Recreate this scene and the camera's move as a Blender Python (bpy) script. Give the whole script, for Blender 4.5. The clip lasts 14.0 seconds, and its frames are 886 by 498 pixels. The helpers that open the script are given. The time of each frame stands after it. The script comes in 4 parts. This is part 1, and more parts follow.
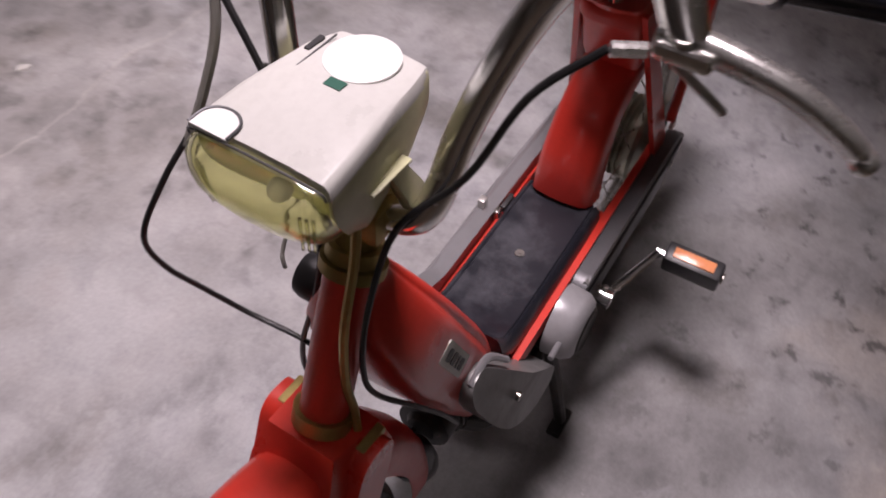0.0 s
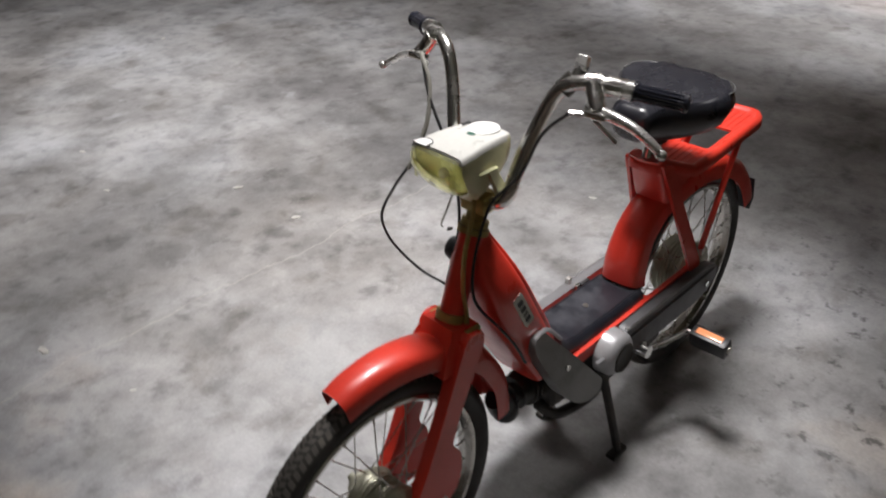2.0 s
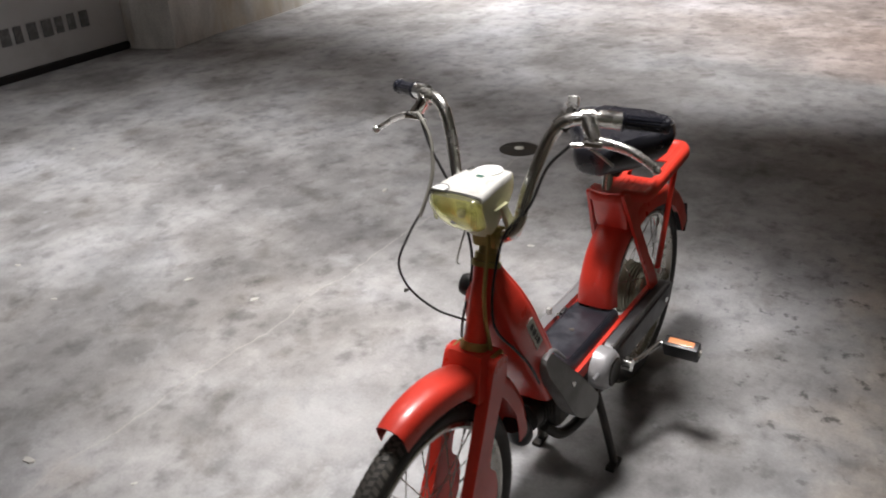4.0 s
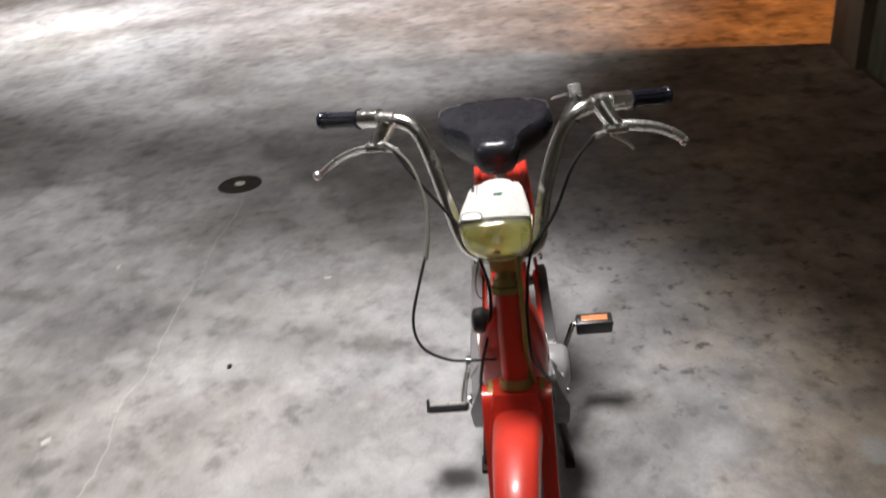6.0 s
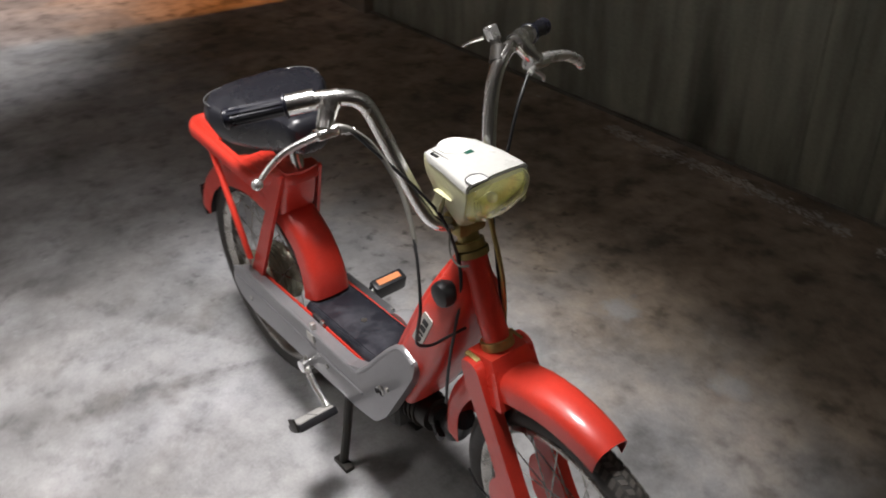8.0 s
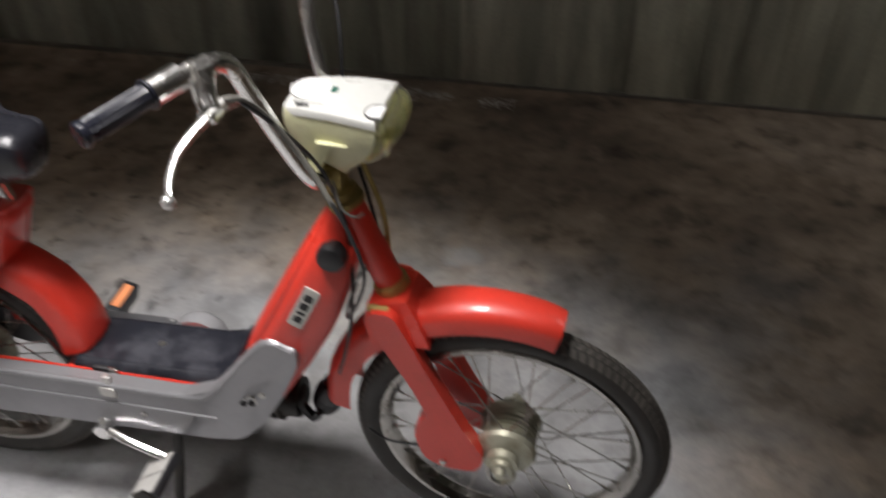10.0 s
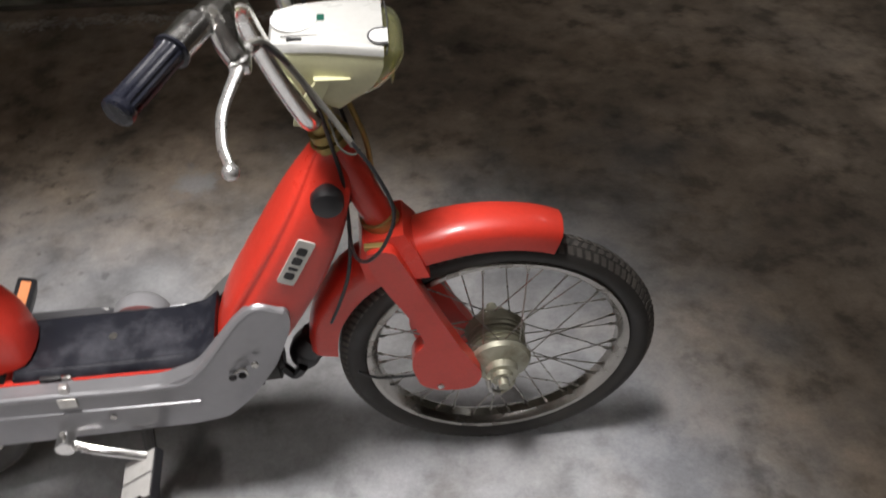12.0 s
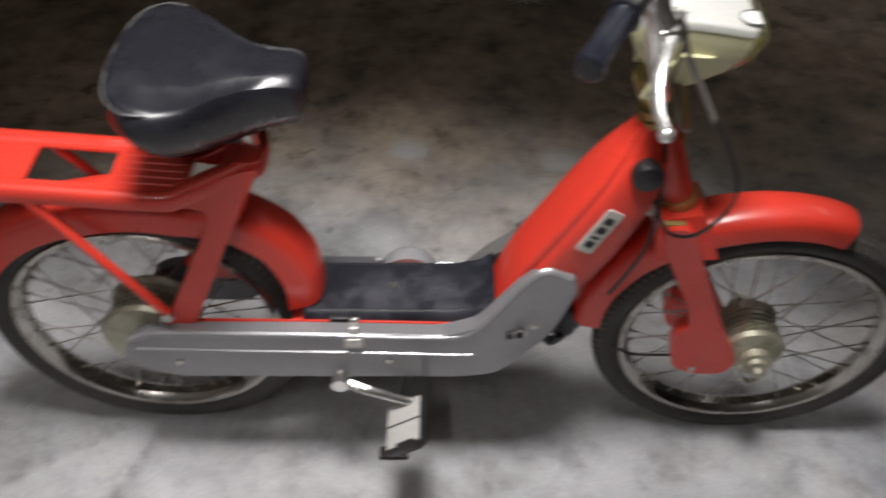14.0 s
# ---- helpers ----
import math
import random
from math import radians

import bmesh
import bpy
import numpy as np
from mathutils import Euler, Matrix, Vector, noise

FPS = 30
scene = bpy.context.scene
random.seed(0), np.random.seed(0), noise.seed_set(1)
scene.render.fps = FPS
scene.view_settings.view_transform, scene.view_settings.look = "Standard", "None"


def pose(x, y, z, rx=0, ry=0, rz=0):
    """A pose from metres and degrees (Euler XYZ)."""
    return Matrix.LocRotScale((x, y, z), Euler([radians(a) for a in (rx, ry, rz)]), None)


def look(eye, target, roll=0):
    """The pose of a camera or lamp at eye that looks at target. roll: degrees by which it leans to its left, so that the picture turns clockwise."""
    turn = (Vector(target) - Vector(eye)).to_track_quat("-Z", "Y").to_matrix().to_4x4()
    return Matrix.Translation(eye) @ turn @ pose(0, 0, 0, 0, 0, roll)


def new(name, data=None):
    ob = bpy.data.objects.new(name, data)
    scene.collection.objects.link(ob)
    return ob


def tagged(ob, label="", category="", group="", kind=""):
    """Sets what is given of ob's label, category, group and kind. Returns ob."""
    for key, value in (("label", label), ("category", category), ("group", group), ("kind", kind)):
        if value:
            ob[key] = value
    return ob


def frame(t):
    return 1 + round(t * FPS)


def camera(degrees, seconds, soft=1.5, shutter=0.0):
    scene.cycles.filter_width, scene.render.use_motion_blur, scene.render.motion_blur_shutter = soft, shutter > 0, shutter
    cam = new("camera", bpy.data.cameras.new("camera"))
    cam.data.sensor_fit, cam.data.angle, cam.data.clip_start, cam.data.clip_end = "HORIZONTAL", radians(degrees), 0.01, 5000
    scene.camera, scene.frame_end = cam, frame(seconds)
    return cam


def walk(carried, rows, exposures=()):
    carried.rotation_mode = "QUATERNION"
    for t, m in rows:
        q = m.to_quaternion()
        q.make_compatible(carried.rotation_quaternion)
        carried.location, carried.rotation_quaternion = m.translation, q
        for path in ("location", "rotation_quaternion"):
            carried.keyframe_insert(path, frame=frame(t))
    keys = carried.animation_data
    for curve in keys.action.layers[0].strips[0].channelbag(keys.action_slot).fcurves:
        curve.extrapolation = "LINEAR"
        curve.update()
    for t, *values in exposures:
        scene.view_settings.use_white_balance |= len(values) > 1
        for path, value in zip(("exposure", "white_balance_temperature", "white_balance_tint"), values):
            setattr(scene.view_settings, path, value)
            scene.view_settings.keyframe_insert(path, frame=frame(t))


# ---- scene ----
cam = camera(54.74, 14.0, 1.8, 0.5)

PATH = [
    (0, (1.076, 0.218, 1.177), (-0.009, -0.327, -0.285), 5.1),
    (0.5, (1.168, 0.390, 1.248), (0.101, -0.444, -0.085), 1.8),
    (1, (1.358, 0.535, 1.346), (0.220, -0.455, 0.191), -0.4),
    (1.5, (1.542, 0.625, 1.400), (0.343, -0.408, 0.348), -2.1),
    (2, (1.627, 0.749, 1.399), (0.475, -0.350, 0.362), -0.1),
    (2.2, (1.629, 0.801, 1.373), (0.500, -0.302, 0.314), 0.3),
    (4.3, (1.899, 0.595, 1.411), (0.499, -0.347, 0.537), -3.3),
    (4.5, (1.878, 0.523, 1.412), (0.491, -0.428, 0.528), -3.8),
    (5, (1.931, 0.323, 1.400), (0.322, -0.159, 0.512), -1.7),
    (5.5, (1.977, 0.146, 1.382), (0.346, -0.078, 0.433), -3.2),
    (6, (1.896, -0.023, 1.381), (0.231, -0.150, 0.474), -5.4),
    (6.5, (1.841, -0.169, 1.370), (0.197, 0.141, 0.468), -1.3),
    (7, (1.808, -0.367, 1.380), (0.275, 0.260, 0.449), -2.5),
    (7.2, (1.774, -0.440, 1.368), (0.283, 0.243, 0.411), -1.3),
    (9.3, (1.203, -0.909, 1.363), (0.473, 0.488, 0.302), -6.1),
    (9.5, (1.159, -0.905, 1.375), (0.506, 0.528, 0.311), -5.3),
    (10, (1.067, -0.916, 1.319), (0.771, 0.565, 0.166), -0.6),
    (10.5, (0.957, -1.018, 1.299), (1.053, 0.396, 0.034), 5.0),
    (11, (0.899, -1.005, 1.282), (1.106, 0.352, -0.031), 5.7),
    (11.5, (0.814, -0.913, 1.283), (0.984, 0.434, -0.046), 2.9),
    (12, (0.770, -0.879, 1.302), (0.971, 0.489, -0.001), 0.9),
    (12.5, (0.714, -0.895, 1.318), (1.065, 0.495, 0.071), 1.4),
    (13, (0.662, -0.868, 1.322), (1.068, 0.522, 0.093), 3.4),
    (13.5, (0.588, -0.874, 1.307), (0.846, 0.501, 0.021), 4.4),
    (14, (0.472, -0.907, 1.304), (0.498, 0.457, -0.018), 1.7),
]
walk(cam, [(t, look(eye, target, roll)) for t, eye, target, roll in PATH], [(0, -0.42, 6700, 30), (0.5, -0.48, 6800, 22), (1.0, -0.08, 6500, 12), (1.5, -0.04, 6500, 10), (2.1, -0.04, 6500, 10), (4.5, 0.18, 6600, 10), (5.5, 0.12, 6640, 10), (7, 0.05, 6520, 10), (9.5, -0.03, 6500, 10), (12.5, -0.02, 6500, 10), (13.5, -0.16, 6500, 10), (14, -0.14, 6500, 10)])

# ---- world, lamps ----
world = bpy.data.worlds.new("world")
scene.world = world
world.use_nodes = True
world.node_tree.nodes["Background"].inputs[0].default_value = (0.8, 0.44, 0.24, 1)
world.node_tree.nodes["Background"].inputs[1].default_value = 0.042


def spot(name, eye, target, watts, degrees, blend, colour, size=0.25):
    data = bpy.data.lights.new(name, "SPOT")
    data.energy, data.color, data.shadow_soft_size = watts, colour, size
    data.spot_size, data.spot_blend = radians(degrees), blend
    ob = new(name, data)
    ob.matrix_world = look(eye, target)
    return ob


def strip(name, x, y, z, turn, watts, length, width, spread, colour):
    """An unseen area light that shines straight down, its beam narrowed to spread degrees."""
    data = bpy.data.lights.new(name, "AREA")
    data.shape, data.size, data.size_y, data.energy, data.color = "RECTANGLE", length, width, watts, colour
    data.spread = radians(spread)
    ob = new(name, data)
    ob.matrix_world = pose(x, y, z, 0, 0, turn)
    return ob


COOL, ORANGE = (0.985, 0.95, 0.945), (1.0, 0.36, 0.08)
spot("ceiling_spot", (0.36, -0.28, 2.62), (0.36, -0.28, 0), 355, 50.5, 0.6, COOL, 0.27)
strip("unseen_strip", 0.0, -2.15, 2.6, 100, 29, 1.3, 0.15, 94, COOL)
# added fill for the wall and the floor ahead; no fitting known there
strip("unseen_strip", 2.6, 0.75, 2.6, 100, 3.7, 1.3, 0.15, 112, COOL)
spot("lane_lamp", (-4.5, -1.1, 2.62), (-4.5, -1.1, 0), 430, 94, 0.3, COOL, 0.16)
# added to brighten the far pillar beyond the lane lamp's cone
strip("unseen_strip", -4.5, -3.5, 2.6, 90, 46, 1.3, 0.12, 84, COOL)
spot("passage_lamp", (-2.2, 5.1, 2.4), (-4.0, 1.6, 0), 1350, 45, 0.8, ORANGE, 0.08)


# ---- materials ----
def nodes_of(mat):
    return mat.node_tree.nodes, mat.node_tree.links


def base_material(name, colour, rough, metal=0.0):
    mat = bpy.data.materials.new(name)
    mat.use_nodes = True
    b = mat.node_tree.nodes["Principled BSDF"]
    b.inputs["Base Color"].default_value = (*colour, 1)
    b.inputs["Roughness"].default_value = rough
    b.inputs["Metallic"].default_value = metal
    return mat


def noise_node(mat, scale, detail=6.0, rough=0.6, coord="Object", distort=0.0, stretch=(1, 1, 1)):
    n, l = nodes_of(mat)
    tc, mp, nz = n.new("ShaderNodeTexCoord"), n.new("ShaderNodeMapping"), n.new("ShaderNodeTexNoise")
    if coord == "Position":
        tc = n.new("ShaderNodeNewGeometry")
    mp.inputs["Scale"].default_value = stretch
    nz.inputs["Scale"].default_value, nz.inputs["Detail"].default_value = scale, detail
    nz.inputs["Roughness"].default_value, nz.inputs["Distortion"].default_value = rough, distort
    l.new(tc.outputs[coord], mp.inputs[0])
    l.new(mp.outputs[0], nz.inputs["Vector"])
    return nz


def ramp(mat, source, stops):
    n, l = nodes_of(mat)
    r = n.new("ShaderNodeValToRGB")
    while len(r.color_ramp.elements) < len(stops):
        r.color_ramp.elements.new(0.5)
    for e, (p, c) in zip(r.color_ramp.elements, stops):
        e.position, e.color = p, (*c, 1) if len(c) == 3 else c
    l.new(source, r.inputs[0])
    return r.outputs[0]


def mix(mat, fac, a, b, mode="MIX"):
    n, l = nodes_of(mat)
    m = n.new("ShaderNodeMix")
    m.data_type, m.blend_type = "RGBA", mode
    for sock, v in ((m.inputs[0], fac), (m.inputs[6], a), (m.inputs[7], b)):
        if isinstance(v, (int, float)):
            sock.default_value = v
        elif isinstance(v, tuple):
            sock.default_value = (*v, 1)
        else:
            l.new(v, sock)
    return m.outputs[2]


def finish(mat, colour=None, rough=None, bump=None, strength=0.2, distance=0.002):
    n, l = nodes_of(mat)
    b = n["Principled BSDF"]
    if colour is not None:
        l.new(colour, b.inputs["Base Color"])
    if rough is not None:
        l.new(rough, b.inputs["Roughness"])
    if bump is not None:
        bp = n.new("ShaderNodeBump")
        bp.inputs["Strength"].default_value, bp.inputs["Distance"].default_value = strength, distance
        l.new(bump, bp.inputs["Height"])
        l.new(bp.outputs[0], b.inputs["Normal"])
    return mat


def grey(v):
    return (v, v, v)


def worn(name, colour, dirt, rough, metal=0.0, scale=14, amount=0.35, bump=0.05, fine=160):
    """Paint, metal or plastic with blotches of dirt, fine grain and uneven gloss."""
    mat = base_material(name, colour, rough, metal)
    big, small = noise_node(mat, scale, 8, 0.65), noise_node(mat, fine, 4, 0.6)
    mask = ramp(mat, big.outputs[0], ((0.5, grey(0)), (0.78, grey(amount))))
    speck = ramp(mat, small.outputs[0], ((0.3, grey(0.9)), (0.6, grey(1))))
    col = mix(mat, mask, colour, dirt)
    col = mix(mat, 0.6, col, speck, "MULTIPLY")
    rg = ramp(mat, big.outputs[0], ((0.3, grey(max(0.02, rough - 0.1))), (0.75, grey(min(1, rough + 0.2)))))
    return finish(mat, col, rg, small.outputs[0], bump, 0.001)


red = worn("red_paint", (0.68, 0.045, 0.027), (0.36, 0.032, 0.016), 0.34, 0, 9, 0.35, 0.03)
red.node_tree.nodes["Principled BSDF"].inputs["Coat Weight"].default_value = 0.3
red.node_tree.nodes["Principled BSDF"].inputs["Coat Roughness"].default_value = 0.09
chrome = worn("chrome", (0.92, 0.92, 0.9), (0.5, 0.43, 0.32), 0.17, 1.0, 30, 0.35, 0.03)
dull_chrome = worn("dull_chrome", (0.5, 0.49, 0.46), (0.2, 0.14, 0.08), 0.27, 1.0, 22, 0.8, 0.1)
alloy = worn("cast_alloy", (0.62, 0.61, 0.58), (0.3, 0.27, 0.22), 0.38, 0.85, 26, 0.5, 0.15)
silver = worn("silver_paint", (0.29, 0.29, 0.3), (0.2, 0.195, 0.19), 0.3, 0.45, 5, 0.3, 0.015, 60)
silver.node_tree.links.remove(silver.node_tree.nodes["Principled BSDF"].inputs["Roughness"].links[0])
rim_metal = worn("dirty_rim", (0.42, 0.405, 0.375), (0.08, 0.065, 0.045), 0.2, 1.0, 26, 0.9, 0.12)
polished = worn("polished_alloy", (0.86, 0.855, 0.83), (0.55, 0.52, 0.45), 0.24, 0.85, 40, 0.3, 0.03)
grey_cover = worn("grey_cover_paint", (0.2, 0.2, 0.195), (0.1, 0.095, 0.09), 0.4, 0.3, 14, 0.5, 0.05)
pulley_grey = worn("pulley_paint", (0.36, 0.36, 0.37), (0.2, 0.19, 0.18), 0.35, 0.3, 14, 0.5, 0.05)
piping_grey = worn("piping", (0.09, 0.09, 0.09), (0.1, 0.1, 0.09), 0.3, 0, 60, 0.6, 0.05)
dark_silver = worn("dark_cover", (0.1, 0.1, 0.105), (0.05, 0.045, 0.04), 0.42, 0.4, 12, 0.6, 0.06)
brass = worn("aged_brass", (0.42, 0.33, 0.12), (0.2, 0.13, 0.05), 0.42, 0.7, 40, 0.7, 0.2)
drum_metal = worn("oxidised_drum", (0.42, 0.41, 0.32), (0.16, 0.13, 0.07), 0.42, 0.65, 30, 0.8, 0.25)
rubber = worn("tyre_rubber", (0.028, 0.026, 0.023), (0.06, 0.052, 0.042), 0.6, 0, 18, 0.6, 0.35, 240)
dusty_rubber = worn("dusty_tread", (0.075, 0.068, 0.06), (0.2, 0.18, 0.15), 0.6, 0, 24, 0.7, 0.3, 240)
black_plastic = worn("black_plastic", (0.018, 0.018, 0.02), (0.05, 0.048, 0.045), 0.38, 0, 16, 0.5, 0.1)
grip_plastic = worn("grip_plastic", (0.012, 0.013, 0.02), (0.03, 0.03, 0.035), 0.26, 0, 16, 0.4, 0.05)
vinyl = worn("black_vinyl", (0.014, 0.0145, 0.019), (0.036, 0.036, 0.045), 0.26, 0, 12, 0.35, 0.1, 420)
vinyl.node_tree.nodes["Principled BSDF"].inputs["Specular IOR Level"].default_value = 0.6
mat_rubber = worn("rubber_mat", (0.015, 0.016, 0.022), (0.11, 0.112, 0.13), 0.33, 0, 11, 0.75, 0.15, 260)
# one lamp plastic in two tones, the top whitened as if lit
cream = worn("cream_plastic_shaded", (0.64, 0.63, 0.39), (0.44, 0.41, 0.24), 0.33, 0, 12, 0.35, 0.02)
lid_lit = worn("cream_plastic_lit", (0.54, 0.54, 0.51), (0.42, 0.41, 0.36), 0.32, 0, 14, 0.3, 0.02)
white_cap = worn("white_plastic", (0.76, 0.76, 0.74), (0.7, 0.69, 0.62), 0.3, 0, 10, 0.2, 0.02)
engine_black = worn("oily_engine", (0.025, 0.023, 0.02), (0.09, 0.07, 0.05), 0.5, 0.3, 22, 0.8, 0.3)
label_white = worn("label_foil", (0.62, 0.61, 0.56), (0.3, 0.28, 0.24), 0.4, 0.1, 60, 0.5, 0.05)
scrap_mat = worn("dusty_scrap", (0.5, 0.49, 0.46), (0.3, 0.28, 0.25), 0.7, 0, 90, 0.6, 0.2)
ink = base_material("black_ink", (0.012, 0.012, 0.013), 0.5)
green_ink = base_material("green_ink", (0.01, 0.09, 0.06), 0.45)
reflector_orange = worn("orange_reflector", (0.85, 0.32, 0.14), (0.5, 0.18, 0.08), 0.18, 0, 80, 0.4, 0.3)
pedal_grey = worn("pedal_pad", (0.42, 0.41, 0.39), (0.3, 0.28, 0.25), 0.5, 0, 30, 0.6, 0.2)
clear_cover = worn("grey_outer_cable", (0.19, 0.185, 0.165), (0.16, 0.14, 0.1), 0.35, 0, 30, 0.5, 0.05)
cable_black = worn("cable_sheath", (0.014, 0.014, 0.015), (0.04, 0.038, 0.035), 0.4, 0, 30, 0.4, 0.05)

lens_glass = base_material("amber_lens", (0.93, 0.93, 0.62), 0.12)
_b = lens_glass.node_tree.nodes["Principled BSDF"]
_b.inputs["Roughness"].default_value = 0.04
_b.inputs["Transmission Weight"].default_value = 0.97
_b.inputs["IOR"].default_value = 1.45
bowl = worn("reflector_bowl", (0.82, 0.83, 0.44), (0.68, 0.66, 0.33), 0.28, 0.25, 30, 0.3, 0.05)


def pale_joint(mat, col, wobble, y0, x0, x1, slope, strength):
    """A thin wavering joint filled with pale grout along x at y0, between x0 and x1."""
    n, l = nodes_of(mat)

    def calc(op, a, b):
        m = n.new("ShaderNodeMath")
        m.operation = op
        for sock, v in zip(m.inputs, (a, b)):
            if isinstance(v, (int, float)):
                sock.default_value = v
            else:
                l.new(v, sock)
        return m.outputs[0]

    tc, sep = n.new("ShaderNodeTexCoord"), n.new("ShaderNodeSeparateXYZ")
    l.new(tc.outputs["Object"], sep.inputs[0])
    x, y = sep.outputs[0], sep.outputs[1]
    y = calc("SUBTRACT", y, calc("MULTIPLY", x, slope))
    y = calc("ADD", y, calc("MULTIPLY", wobble.outputs[0], 0.12))
    off = calc("ABSOLUTE", calc("SUBTRACT", y, y0 + 0.06), 0)
    near = calc("LESS_THAN", off, 0.0032)
    inside = calc("MULTIPLY", calc("GREATER_THAN", x, x0), calc("LESS_THAN", x, x1))
    fac = calc("MULTIPLY", calc("MULTIPLY", near, inside), strength)
    return mix(mat, fac, col, (0.56, 0.53, 0.47))


def concrete_floor():
    mat = base_material("concrete_floor", grey(0.3), 0.6)
    clouds = noise_node(mat, 1.1, 8, 0.55, distort=0.12)
    dirt = noise_node(mat, 0.6, 7, 0.58, distort=0.2)
    blots = noise_node(mat, 3.6, 8, 0.6, distort=0.15)
    mottle = noise_node(mat, 13.0, 8, 0.66)
    stains = noise_node(mat, 5.2, 7, 0.6, distort=0.25)
    grain = noise_node(mat, 120, 5, 0.75)
    spots = noise_node(mat, 17, 6, 0.6)
    a = ramp(mat, clouds.outputs[0], ((0.34, (0.19, 0.186, 0.187)), (0.45, (0.302, 0.3, 0.3)), (0.55, (0.381, 0.386, 0.396)), (0.67, (0.423, 0.435, 0.462))))
    b = ramp(mat, blots.outputs[0], ((0.36, grey(0.66)), (0.46, grey(0.88)), (0.53, grey(1.02)), (0.64, grey(1.18))))
    col = mix(mat, 0.9, a, b, "MULTIPLY")
    m = ramp(mat, mottle.outputs[0], ((0.33, grey(0.66)), (0.48, grey(1.0)), (0.66, grey(1.16))))
    col = mix(mat, 0.7, col, m, "MULTIPLY")
    st = ramp(mat, stains.outputs[0], ((0.32, grey(0.6)), (0.45, grey(0.0))))
    col = mix(mat, st, col, mix(mat, 1.0, col, (0.52, 0.49, 0.45), "MULTIPLY"))
    sc = ramp(mat, stains.outputs[0], ((0.6, grey(0.0)), (0.68, grey(0.45))))
    col = mix(mat, sc, col, (0.44, 0.448, 0.465))
    dm = ramp(mat, dirt.outputs[0], ((0.47, grey(0)), (0.64, grey(0.75))))
    col = mix(mat, dm, col, mix(mat, 0.8, col, (0.66, 0.6, 0.54), "MULTIPLY"))
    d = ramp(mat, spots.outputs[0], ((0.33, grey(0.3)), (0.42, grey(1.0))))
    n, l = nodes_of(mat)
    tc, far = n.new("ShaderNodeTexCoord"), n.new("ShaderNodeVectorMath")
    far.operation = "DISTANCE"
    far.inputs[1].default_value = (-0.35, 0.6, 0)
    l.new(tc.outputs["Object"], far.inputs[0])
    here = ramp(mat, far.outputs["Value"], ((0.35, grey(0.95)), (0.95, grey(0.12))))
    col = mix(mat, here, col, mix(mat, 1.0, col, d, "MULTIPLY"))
    w = ramp(mat, spots.outputs[0], ((0.71, grey(0)), (0.75, grey(0.6))))
    col = mix(mat, w, col, (0.62, 0.61, 0.59))
    # dim floor north and east of the lit pool, its brown shade painted in
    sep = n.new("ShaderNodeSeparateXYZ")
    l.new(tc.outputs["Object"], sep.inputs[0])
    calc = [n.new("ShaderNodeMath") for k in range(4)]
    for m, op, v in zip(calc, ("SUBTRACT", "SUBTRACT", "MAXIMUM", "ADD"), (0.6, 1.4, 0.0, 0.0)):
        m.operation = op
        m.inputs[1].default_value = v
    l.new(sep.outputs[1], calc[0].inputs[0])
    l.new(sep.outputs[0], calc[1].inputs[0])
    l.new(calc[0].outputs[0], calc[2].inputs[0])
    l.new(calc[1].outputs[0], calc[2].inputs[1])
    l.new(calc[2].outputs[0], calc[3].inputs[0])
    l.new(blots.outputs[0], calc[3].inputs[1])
    dim_zone = ramp(mat, calc[3].outputs[0], ((0.3, grey(0)), (0.8, grey(1))))
    col = mix(mat, dim_zone, col, mix(mat, 1.0, col, (1.04, 0.85, 0.65), "MULTIPLY"))
    splotch = noise_node(mat, 6.5, 9, 0.62, distort=0.1)
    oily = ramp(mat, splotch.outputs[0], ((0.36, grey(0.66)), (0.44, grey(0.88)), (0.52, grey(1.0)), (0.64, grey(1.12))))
    col = mix(mat, dim_zone, col, mix(mat, 1.0, col, oily, "MULTIPLY"))
    for y0, x0, x1, slope, strength in ((-1.04, -1.3, 1.4, 0.0, 0.22),):
        col = pale_joint(mat, col, blots, y0, x0, x1, slope, strength)
    wear = ramp(mat, dirt.outputs[0], ((0.38, grey(0.15)), (0.6, grey(0.75))))
    dark = ramp(mat, splotch.outputs[0], ((0.35, grey(0.62)), (0.41, grey(0.86)), (0.45, grey(1.0)), (0.6, grey(1.0)), (0.67, grey(1.14))))
    col = mix(mat, wear, col, mix(mat, 1.0, col, dark, "MULTIPLY"))
    for x, y, size, k in ((0.41, 0.79, 0.06, 0.75), (0.78, 0.76, 0.05, 0.65), (0.62, -0.62, 0.16, 0.45), (0.97, -0.52, 0.07, 0.5), (0.36, 0.45, 0.07, 0.5)):
        spot_at = n.new("ShaderNodeVectorMath")
        spot_at.operation = "DISTANCE"
        spot_at.inputs[1].default_value = (x, y, 0)
        l.new(tc.outputs["Object"], spot_at.inputs[0])
        ragged = n.new("ShaderNodeMath")
        ragged.operation = "MULTIPLY_ADD"
        ragged.inputs[1].default_value = size * 3
        l.new(mottle.outputs[0], ragged.inputs[0])
        l.new(spot_at.outputs["Value"], ragged.inputs[2])
        pale = ramp(mat, ragged.outputs[0], ((size * 1.9, grey(k)), (size * 2.6, grey(0))))
        col = mix(mat, pale, col, (0.47, 0.475, 0.48))
    g = ramp(mat, grain.outputs[0], ((0.3, grey(0.72)), (0.65, grey(1.08))))
    col = mix(mat, 0.5, col, g, "MULTIPLY")
    rg = ramp(mat, blots.outputs[0], ((0.3, grey(0.55)), (0.7, grey(0.8))))
    h = mix(mat, 0.4, grain.outputs[0], mottle.outputs[0])
